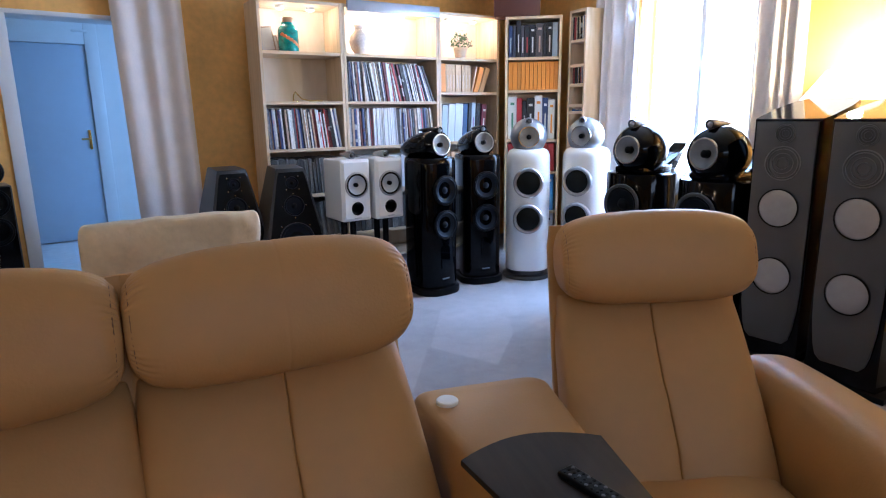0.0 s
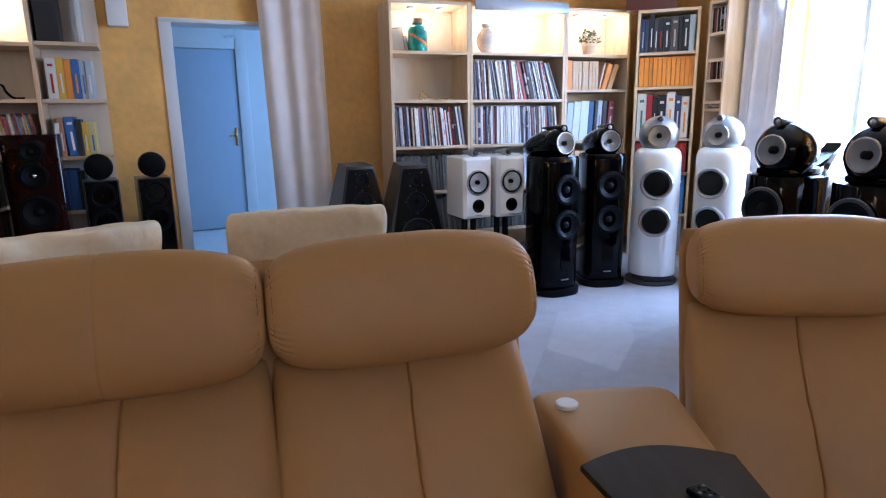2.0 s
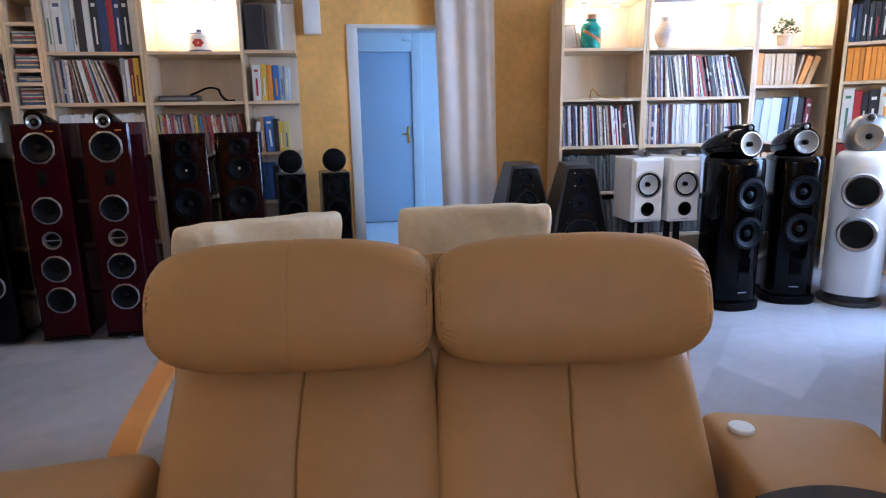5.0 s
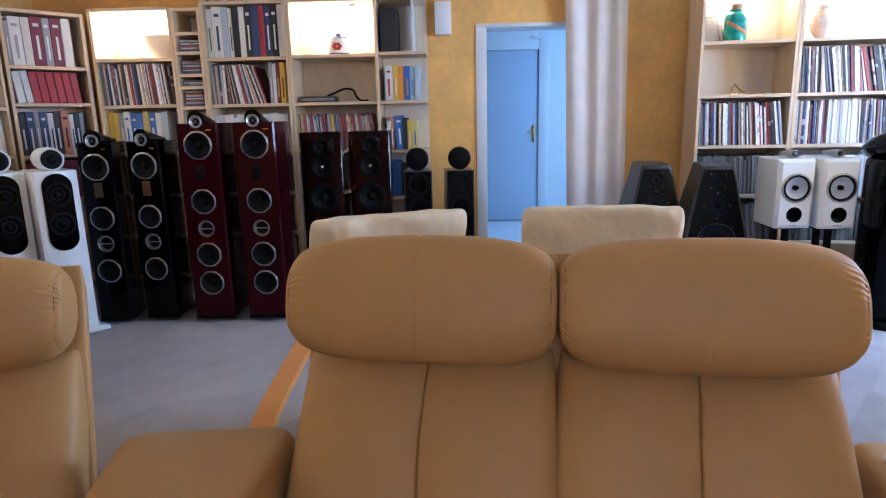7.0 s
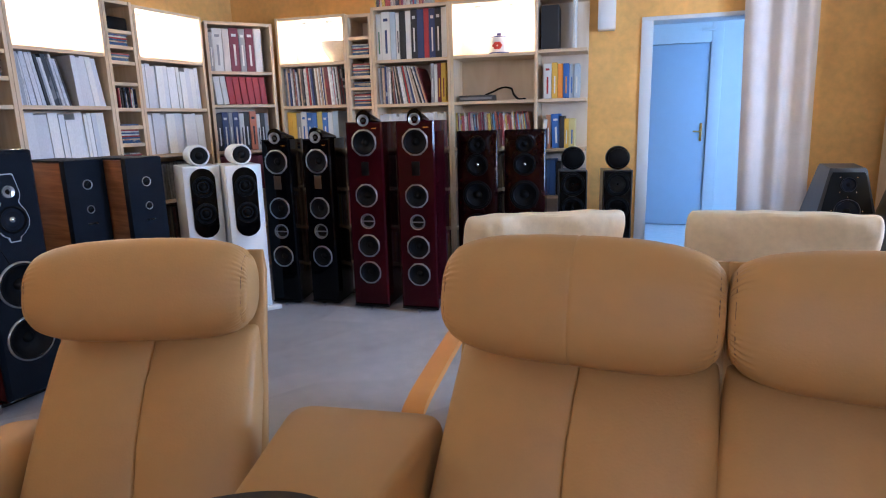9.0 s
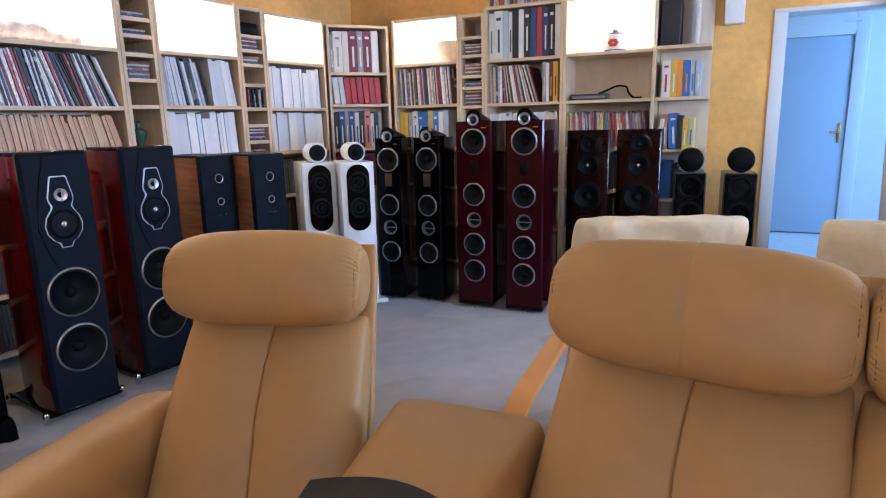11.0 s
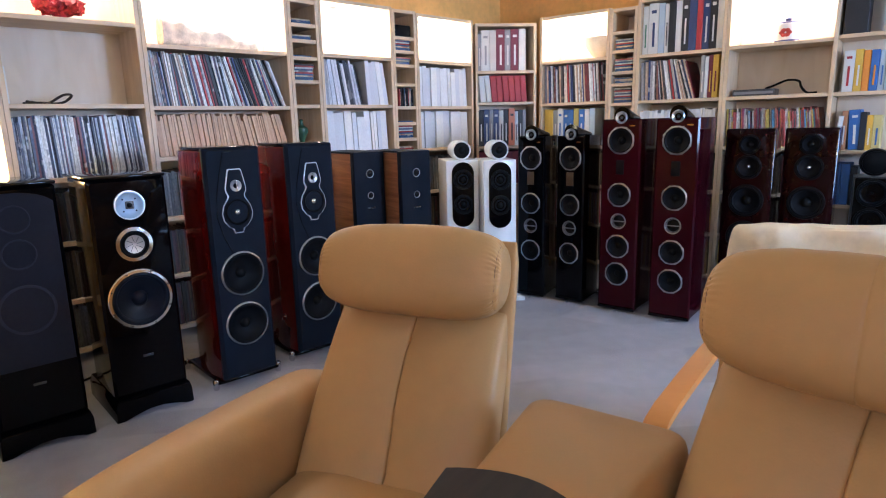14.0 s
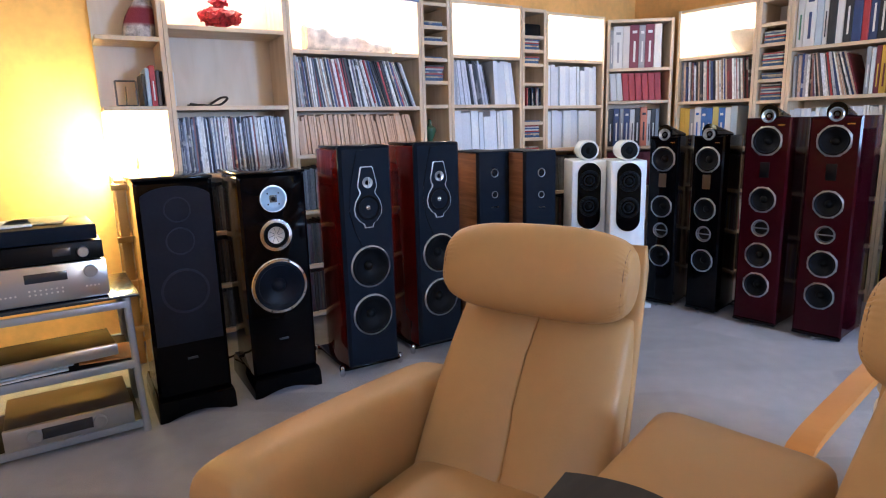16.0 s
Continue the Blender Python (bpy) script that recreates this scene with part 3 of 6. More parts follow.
def books(m, x, z, specs, group, name="book", y=0.03, depth=0.22, label="upright book on a shelf"):
    """Single books from (width, height, colour, label bar colour or None, tilt)."""
    for w, h, c, bar, tilt in specs:
        rnd = random.Random(int(x * 1000) + int(z * 77))
        ob = thing(name, label, name, group, m @ pose(x + (0 if tilt >= 0 else -math.sin(radians(tilt)) * h), y + rnd.uniform(0, 0.012), z + 0.001, 0, tilt, 0))
        part("cover", box(0, w - 0.0015, 0, depth, 0, h, min(0.003, w * 0.2), seg=1), paint(*c), ob, smooth=False)
        if bar:
            part("spine_print", box(w * 0.40, w * 0.62, -0.0025, 0.001, h * 0.14, h * 0.62), paint(*bar), ob, smooth=False)
            if w > 0.045:
                part("spine_mark", box(w * 0.26, w * 0.74, -0.0025, 0.001, h * 0.80, h * 0.86), paint(*bar), ob, smooth=False)
        x += w + (abs(math.sin(radians(tilt))) * h * 0.12 if tilt else 0)
    return x

# ---- seating ----


def superloft(w, n, section, p=7.0):
    """Sections across x that close in rounded ends; section(x, s) gives the ring of (y, z) at scale s."""
    half = [0.0, 0.008, 0.016, 0.03, 0.06] + [0.06 + 0.94 * math.sin(math.pi / 2 * i / (n // 2)) ** 0.85 for i in range(1, n // 2 + 1)]
    out = []
    for u in [-h for h in reversed(half[1:])] + half:
        s = max(0.02, (1 - min(1, abs(u)) ** p) ** (1 / p)) if abs(u) < 1 else 0.02
        x = u * w / 2
        out.append([(x, y, z) for y, z in section(x, s)])
    return out


def headrest(parent, w, x, y, z, h=0.279, d=0.175, tilt=14, mat=LEATHER, seam=0.0):
    """A fat roll: gathered into a sewn end panel at both ends, fuller above than below."""
    count = 192

    def ring(px, s):
        e = abs(px) / (w / 2)
        out = []
        for i, (a, b) in enumerate(oval(d / 2, h / 2, 2.35, count)):
            turn = 2 * math.pi * i / count
            k = 1.0 + 0.010 * math.sin(3 * px / w + 1.0)
            if seam and abs(px) < 0.006:
                k -= seam * (1 - abs(px) / 0.006)
            near = max(0, (e - 0.80) / 0.20)
            fold = math.sin(i * math.pi / 2 + 1.5 * math.sin(i * math.pi / 24)) * (0.6 + 0.4 * math.sin(5 * turn + 3 * x))
            pleat = 0.036 * near ** 1.6 * fold
            pleat -= 0.030 * math.exp(-((e - 0.955) / 0.014) ** 2)
            pleat += 0.020 * max(0, e - 0.15) * noise.noise(Vector((px * 9 + x * 5, 2.2 * math.cos(turn), 2.2 * math.sin(turn) + y)))
            pleat += 0.008 * max(0, b / (h / 2)) ** 2 * noise.noise(Vector((px * 42 + x * 5 + 3 * b, 1.5 * b / h, y)))
            sag = 0.010 * math.sin(px * 9 + 1.3)
            sy, sz = 0.45 + 0.55 * s, 0.24 + 0.76 * s
            yy = a * k * sy * (1 + pleat)
            zz = b * k * sz * (1 + pleat) + sag * (0.28 + 0.12 * b / (h / 2))
            yy -= 0.014 * max(0, -b / (h / 2)) ** 1.5 * max(0, -a / (d / 2)) ** 0.5
            out.append((yy, zz))
        return out
    rows = [[(px * (1 - 0.045 * max(0, -pz / (h / 2)) ** 2), py, pz) for px, py, pz in row] for row in superloft(w, 56, ring, 3.7)]
    bm = loft(rows)
    place = pose(x, y, z, -tilt)
    bmesh.ops.transform(bm, matrix=place, verts=bm.verts)
    rest = part("headrest", bm, mat, parent)
    for side in (-1, 1):
        s = (1 - 0.955 ** 3.7) ** (1 / 3.7)
        line = [place @ Vector((side * 0.955 * w / 2 * (1 - 0.045 * max(0, -pz / (h / 2)) ** 2), py * 0.985, pz * 0.985)) for py, pz in ring(side * 0.955 * w / 2, s)[::3]]
        part("end_seam", tube(line + line[:1], 0.0013, seg=5), PIPING, rest, "dark stitched seam of the gathered end")
    return rest


def back_cushion(parent, x, w0, w1, z0, z1, y0, y1, thick=0.13, groove=0.005):
    """A tall padded back: w0, y0 at its foot and w1, y1 at its top, with a stitched groove down the middle."""
    secs = []
    for j in range(27):
        f = j / 26
        a = math.sin(math.pi * (f - 0.5))
        f2 = 0.5 + 0.5 * math.copysign(abs(a) ** 0.8, a)
        z, w, yc = z0 + (z1 - z0) * f2, w0 + (w1 - w0) * f2, y0 + (y1 - y0) * f2
        edge = (1 - abs(2 * f2 - 1) ** 9) ** (1 / 9) if 0 < f2 < 1 else 0.35
        edge = max(0.35, edge)
        belly = 0.022 * math.sin(math.pi * f2)
        bow = 0.014 * math.sin(math.pi * f2)
        ring = []
        wide = w / 2 * (0.93 + 0.07 * edge)
        qs = [1, 0.995, 0.98, 0.95, 0.9, 0.82, 0.72, 0.6, 0.48, 0.36, 0.25, 0.16, 0.09, 0.05, 0.026, 0.013, 0.006]
        for q in [-v for v in qs] + [0.0] + qs[::-1]:
            side = abs(q)
            depth = thick / 2 * edge * (1 - side ** 6) ** (1 / 6)
            line = 0.006 * math.sin(7 * f2 + x)
            px = q * wide + line * (1 - side)
            g = groove * math.exp(-(q * wide / 0.0018) ** 2)
            puff = belly + 0.018 * math.sin(math.pi * min(1, side * 1.02)) ** 0.55 * edge
            wr = (0.003 * math.sin(55 * z + 9 * q) + 0.003 * math.sin(131 * z + 2 * x)) * math.exp(-side / 0.16)
            ring.append((x + px, yc - depth - (puff if side < 1 else 0) * edge + g + wr, z))
        for q in qs[1::2]:
            ring.append((x + q * wide, yc + thick / 2 * edge * (1 - q ** 6) ** (1 / 6), z))
        for q in qs[::-1][::2]:
            ring.append((x - q * wide, yc + thick / 2 * edge * (1 - min(q, 0.999) ** 6) ** (1 / 6), z))
        secs.append(ring)
    return part("back_cushion", loft(secs), LEATHER, parent)


def seat_cushion(parent, x, w, y0, y1, z0, z1):
    secs = []
    for j in range(19):
        f = j / 18
        edge = max(0.25, (1 - abs(2 * f - 1) ** 6) ** (1 / 6) if 0 < f < 1 else 0.25)
        y = y0 + (y1 - y0) * f
        ring = []
        for px, pz in oval(w / 2, (z1 - z0) / 2 * edge, 4.5, 72):
            g = 0.010 * math.exp(-(px / 0.012) ** 2) if pz > 0 else 0
            crown = 0.03 * (1 - (2 * px / w) ** 2) * math.sin(math.pi * f) if pz > 0 else 0
            ring.append((x + px, y, (z0 + z1) / 2 + pz - g + crown))
        secs.append(ring)
    return part("seat_cushion", loft(secs), LEATHER, parent)


def shell(parent, x, w, z0, z1, y0, y1, thick=0.05):
    """The upholstered outer back that shows behind the cushions."""
    secs = []
    for j in range(13):
        f = j / 12
        edge = max(0.3, (1 - abs(2 * f - 1) ** 10) ** (1 / 10) if 0 < f < 1 else 0.3)
        secs.append([(x + a, y0 + (y1 - y0) * f + b, z0 + (z1 - z0) * f) for a, b in oval(w / 2 * (0.96 + 0.04 * edge), thick / 2 * edge, 6, 48)])
    return part("outer_back", loft(secs), LEATHER, parent)


def arm(parent, x0, splay=0.0, w=0.25, top=0.50, drop=0.05, nose=5.0):
    """A broad padded arm that runs forward, its top sloping down and its front rounded over."""
    secs = []
    for j in range(29):
        f = j / 28
        f = 0.5 - 0.5 * math.cos(math.pi * f)
        y = 0.06 - 0.92 * f
        blunt = 9 if f < 0.5 else nose
        edge = max(0.12, (1 - abs(2 * f - 1) ** blunt) ** (1 / blunt) if 0 < f < 1 else 0.12)
        t = top - drop * f ** 1.6 + 0.012 * math.sin(math.pi * f)
        cx = x0 + splay * f
        low = 0.07
        ring = []
        for a, b in oval(w / 2 * (0.72 + 0.28 * edge), 0.5, 3.2, 56):
            zz = low + (b + 0.5) * (t - low)
            zz = zz if b < 0 else (low + t) / 2 + (zz - (low + t) / 2) * (0.62 + 0.38 * edge)
            slope = 0.03 * (a / (w / 2)) * math.copysign(1, x0) if b > 0 else 0
            ring.append((cx + a, y, zz - slope * 0.4))
        secs.append(ring)
    return part("armrest", loft(secs), LEATHER, parent)


def seat_unit(ob, x, zc=0.70, lift=0.02, hw=0.60, pw=0.572, shift=0.0, seam=0.0):
    """Back, headrest and seat of one place; the crease under the headrest stands at y = 0, z = zc."""
    shell(ob, x, pw + 0.03, 0.12, zc + 0.235, -0.06, 0.145)
    back_cushion(ob, x, pw + 0.055, pw, 0.16, zc + 0.03, -0.225, 0.104)
    headrest(ob, hw, x + shift, 0.012, zc + 0.135 + lift, seam=seam)
    seat_cushion(ob, x, pw + 0.04, -0.80, -0.18, 0.05, 0.235)


SOFA_L, SOFA_M = (-0.832, 0.856), (-0.328, 1.156)
sofa = thing("sofa", "two-seat tan leather reclining sofa with roll headrests", "sofa", m=along(SOFA_L, SOFA_M))
seat_unit(sofa, 0.0, hw=0.596, shift=-0.008, pw=0.578, seam=0.022)
seat_unit(sofa, 0.5866, hw=0.588, shift=-0.001, pw=0.578, seam=0.006)
part("base", box(-0.30, 0.885, -0.62, 0.0, 0.03, 0.20, 0.02), LEATHER, sofa)


def armchair(pos, yaw, side, label, zc, group="seating row"):
    ob = thing("armchair", label, "armchair", group, pose(*pos, 0, 0, 0, yaw))
    seat_unit(ob, 0.0, zc, shift=0.008 * min(0, side), hw=0.598 if side > 0 else 0.61)
    arm(ob, side * 0.425, side * (0.03 if side > 0 else 0.05), top=zc - (0.185 if side > 0 else 0.235), drop=0.05 if side > 0 else -0.02)
    part("base", box(-0.29, 0.29, -0.62, 0.0, 0.03, 0.20, 0.02), LEATHER, ob)
    return ob


armchair((0.639, 1.759), 7.5, 1, "tan leather reclining armchair with a roll headrest", 0.665)
armchair((-1.774, 0.156), 54.5, -1, "tan leather reclining armchair with a broad armrest", 0.653)


def console(pos, yaw, label, rear=0.11):
    """A padded wedge between two seats, with a fan-shaped dark tray on its front."""
    ob = thing("wedge_console", label, "console table", "wedge consoles", pose(*pos, 0, 0, 0, yaw))
    out = [(-0.205 - 0.12 * (rear - 0.11), rear), (0.205 + 0.12 * (rear - 0.11), rear), (0.12, -0.56), (-0.12, -0.56)]
    soft = []
    for i in range(4):
        p0, p1, p2 = (Vector(out[(i + k) % 4]) for k in (-1, 0, 1))
        a, b = p1 + (p0 - p1).normalized() * 0.075, p1 + (p2 - p1).normalized() * 0.075
        soft += [tuple(a.lerp(p1, t).lerp(p1.lerp(b, t), t)) for t in (0, 0.2, 0.4, 0.6, 0.8, 1)]
    mid = Vector((0, -0.2))
    secs = []
    for z, k in ((0.05, 0.97), (0.07, 1.0), (0.30, 1.0), (0.44, 1.0), (0.475, 0.99), (0.50, 0.965), (0.515, 0.93), (0.523, 0.88), (0.528, 0.75), (0.531, 0.4), (0.531, 0.1)):
        secs.append([(mid.x + (a - mid.x) * (1 - (1 - k) * 0.7), mid.y + (b - mid.y) * k, z) for a, b in soft])
    part("padded_body", loft(secs), LEATHER, ob)
    fan = [(-0.18, -0.315)] + [(-0.18 + 0.33 * i / 12, -0.315 + 0.055 * math.sin(math.pi * i / 12)) for i in range(1, 12)] + [(0.15, -0.315), (0.115, -0.62), (-0.115, -0.62)]
    part("tray", prism(fan, 0.533, 0.55, 0.004), DARKWOOD, ob, "fan-shaped dark wood tray")
    return ob


console((0.125, 1.435), 19, "tan leather wedge console with a dark fan-shaped tray")
console((-1.18, 0.455), 42.5, "tan leather wedge console with a dark fan-shaped tray", 0.185)

# ---- loudspeakers ----
SLATE = material("dark_slate_lacquer", (0.052, 0.050, 0.050), 0.35, vary=0.2, scale=1.5, spec=0.3)


def cabinet(outline, loops, holes=(), chamfer=0.006, rise=0.0):
    """A hollow cabinet: an outline of (x, z) pairs with round holes (x, z, radius) in its front, carried back through loops of (y, width factor)."""
    bm = bmesh.new()
    cx = sum(a for a, _ in outline) / len(outline)
    cz = sum(b for _, b in outline) / len(outline)
    w, h = max(abs(a - cx) for a, _ in outline), max(abs(b - cz) for _, b in outline)
    top = max(b for _, b in outline)
    fx, fz = 1 - chamfer / w, 1 - chamfer / h
    front = [bm.verts.new((cx + (a - cx) * fx, 0, cz + (b - cz) * fz)) for a, b in outline]
    edges = [bm.edges.new((front[i], front[(i + 1) % len(front)])) for i in range(len(front))]
    for x, z, r in holes:
        ring = [bm.verts.new((x + r * math.cos(6.2832 * i / 28), 0, z + r * math.sin(6.2832 * i / 28))) for i in range(28)]
        edges += [bm.edges.new((ring[i], ring[(i + 1) % 28])) for i in range(28)]
    bmesh.ops.triangle_fill(bm, use_beauty=True, use_dissolve=False, edges=edges, normal=(0, -1, 0))
    last = front
    for y, s in [(chamfer, 1.0), *loops]:
        row = [bm.verts.new((cx + (a - cx) * s, y, b + (rise * y if b > top - 0.1 else 0))) for a, b in outline]
        for i in range(len(row)):
            bm.faces.new((last[i], last[(i + 1) % len(row)], row[(i + 1) % len(row)], row[i]))
        last = row
    bm.faces.new(last)
    return bm


def rect(w, z0, z1, w0=None):
    return [(-(w0 or w) / 2, z0), ((w0 or w) / 2, z0), (w / 2, z1), (-w / 2, z1)]


def rounded(x0, x1, z0, z1, r, k=6):
    out = []
    for cx, cz, a0 in ((x1 - r, z0 + r, -90), (x1 - r, z1 - r, 0), (x0 + r, z1 - r, 90), (x0 + r, z0 + r, 180)):
        out += [(cx + r * math.cos(radians(a0 + 90 * i / k)), cz + r * math.sin(radians(a0 + 90 * i / k))) for i in range(k + 1)]
    return out


def driver(ob, x, z, r, ring=None, cone=None, cap=0.3, capmat=None, y=0.0, wide=0.16, deep=0.28, plug=False, seg=32, turn=0, name="driver"):
    """A cone with a rolled surround set in a front; a trim ring and a dust cap or phase plug are its parts."""
    m = pose(x, y, z, 0, 0, turn) @ FRONT
    ri = r * (1 - wide)
    c = part(name, lathe([(ri * 1.03, 0.001), (ri * 0.98, 0.004), (ri * 0.92, 0.006), (ri * 0.86, 0.003), (ri * 0.83, -0.003), (ri * 0.55, -ri * deep * 0.62), (ri * 0.28, -ri * deep), (0, -ri * deep)], seg, m), cone or CONE, ob)
    if ring:
        part("trim_ring", lathe([(ri, -0.004), (ri, 0.005), (ri * 1.02, 0.008), (r * 0.97, 0.007), (r, 0.003), (r, -0.004)], seg, m), ring, c)
    if cap:
        rc = ri * cap
        prof = [(rc, -ri * deep * 0.9), (rc * 0.8, -ri * deep * 0.9 + rc * 0.35), (rc * 0.4, -ri * deep * 0.9 + rc * 0.6), (0, -ri * deep * 0.9 + rc * 0.68)]
        if plug:
            prof = [(rc, -ri * deep), (rc * 0.95, 0.0), (rc * 0.5, 0.012), (0, 0.016)]
        part("phase_plug" if plug else "dust_cap", lathe(prof, 20, m), capmat or RUBBER, c)
    return c


def dome(ob, x, z, r, plate, domemat, y=0.0, name="tweeter"):
    m = pose(x, y, z) @ FRONT
    c = part(name, lathe([(r, 0.0), (r, 0.004), (r * 0.94, 0.005), (r * 0.5, 0.002), (r * 0.42, -0.002)], 28, m), plate, ob)
    part("dome", lathe([(r * 0.42, -0.003), (r * 0.36, 0.006), (r * 0.2, 0.012), (0, 0.014)], 20, m), domemat, c)
    return c


def spikes(ob, xs, ys, mat=CHROME, z=0.045):
    for x in xs:
        for y in ys:
            part("foot", lathe([(0, 0), (0.008, 0.004), (0.014, 0.018), (0.014, z - 0.006), (0.02, z), (0, z)], 14, pose(x, y, 0)), mat, ob)


def pod(ob, x, y, z, r, length, shellmat, facemat, tilt=0, name="tweeter_pod"):
    """A tapered tube with a small round tweeter in its front."""
    m = pose(x, y, z, tilt) @ FRONT
    p = part(name, lathe([(0, -length), (r * 0.2, -length * 0.98), (r * 0.55, -length * 0.7), (r * 0.9, -length * 0.3), (r, -0.012), (r * 0.96, 0.0), (r * 0.82, 0.003), (r * 0.6, -0.006)], 24, m), shellmat, ob)
    part("tweeter", lathe([(r * 0.6, -0.005), (r * 0.35, 0.004), (0, 0.009)], 18, m), facemat, p)
    return p


def speaker(label, pos, yaw, group):
    return thing("floor_speaker", label, "loudspeaker", group, pose(*pos, 0, 0, 0, yaw))


def pair(ob, pos, yaw):
    return copy_thing(ob, pose(*pos, 0, 0, 0, yaw))


# tall grey-grilled towers
ob = speaker("tall black lacquer speaker with a grey perforated grille", (1.575, 2.93), -49, "grey-grilled towers")
part("cabinet", cabinet(rect(0.305, 0.03, 1.212), [(0.10, 1.05), (0.30, 1.06), (0.44, 0.96), (0.54, 0.7), (0.60, 0.3)], rise=0.2), PIANO, ob)
part("plinth", prism([(-0.20, -0.02), (0.20, -0.02), (0.16, 0.46), (-0.16, 0.46)], 0, 0.03, 0.004), SATIN, ob)
gz = [(-0.138, 1.2), (-0.138, 0.42), (-0.132, 0.30), (-0.118, 0.19), (-0.105, 0.14), (-0.08, 0.115), (0.08, 0.115), (0.105, 0.14), (0.118, 0.19), (0.132, 0.30), (0.138, 0.42), (0.138, 1.2)]
g = part("grille", prism(gz, -0.014, -0.001, 0.003, axis="y"), GRILLE, ob, "grey perforated metal grille")
for z, r in ((1.145, 0.045), (1.005, 0.082)):
    for q in (1.0, 0.86, 0.6, 0.35):
        part("ring_relief", lathe([(r * q, -0.003), (r * q, 0.004), (r * q * 0.95, 0.005), (r * q * 0.93, -0.003)], 32, pose(0, -0.014, z) @ FRONT), material("grille_ring", (0.17, 0.16, 0.15), 0.5, metal=0.3), g)
PALEDISC = material("brushed_aluminium_woofer", (0.36, 0.335, 0.31), 0.38, metal=0.5, vary=0.10, scale=4)
for z in (0.79, 0.452):
    w = part("woofer", lathe([(0.094, -0.001), (0.094, 0.007), (0.088, 0.007), (0.088, 0.003)], 36, pose(0, -0.014, z) @ FRONT), SATIN, ob)
    part("cone", lathe([(0.088, 0.003), (0.08, 0.006), (0.04, 0.002), (0, 0.0)], 36, pose(0, -0.014, z) @ FRONT), PALEDISC, w, "pale brushed metal woofer disc")
pair(ob, (1.75, 2.60), -55)

# large black speakers with a round head
ob = speaker("large black lacquer speaker with a round head and tweeter pod", (1.02, 3.72), -48, "round-headed black speakers")
o = [(0.215 * math.sin(radians(a)), 0.17 - 0.17 * math.cos(radians(a))) for a in range(-90, 91, 15)]
o = o + [(0.16, 0.42), (0.06, 0.54), (-0.06, 0.54), (-0.16, 0.42)]
part("cabinet", prism(o, 0.06, 0.885, 0.012), PIANO, ob)
part("plinth", prism([(a * 1.05, b) for a, b in o], 0.0, 0.058, 0.006), SATIN, ob)
m = pose(0, 0.02, 1.03, -4) @ FRONT
hd = part("head", lathe([(0.086, 0.004), (0.11, -0.010), (0.150, -0.07), (0.162, -0.13), (0.150, -0.20), (0.115, -0.28), (0.065, -0.36), (0.02, -0.42), (0, -0.43)], 40, m), PIANO, ob, "round black lacquer head")
part("midrange_cone", lathe([(0.078, 0.002), (0.055, -0.016), (0.03, -0.032), (0, -0.032)], 32, m), CONESIL, hd, "silver woven cone")
part("phase_plug", lathe([(0.024, -0.034), (0.021, 0.0), (0.008, 0.012), (0, 0.013)], 18, m), SATIN, hd)
part("trim_ring", lathe([(0.077, 0.0), (0.078, 0.007), (0.086, 0.007), (0.089, 0.0)], 36, m), CHROME, hd)
pod(ob, 0, 0.05, 1.185, 0.028, 0.2, GUN, SILVER)
part("neck", prism([(-0.10, 0.05), (0.10, 0.05), (0.12, 0.30), (0.03, 0.50), (-0.03, 0.50), (-0.12, 0.30)], 0.886, 0.925, 0.01), PIANO, ob)
bm = prism([(0.30, 0.90), (0.50, 0.96), (0.62, 1.05), (0.60, 1.0), (0.50, 0.88), (0.34, 0.83)], -0.05, 0.05, 0.008, axis="x")
part("rear_fin", bm, PIANO, ob)
for z in (0.70, 0.40):
    driver(ob, 0, z, 0.125, GUN, CONE, 0.35, y=-0.02, deep=0.2)
pair(ob, (1.31, 3.27), -54)


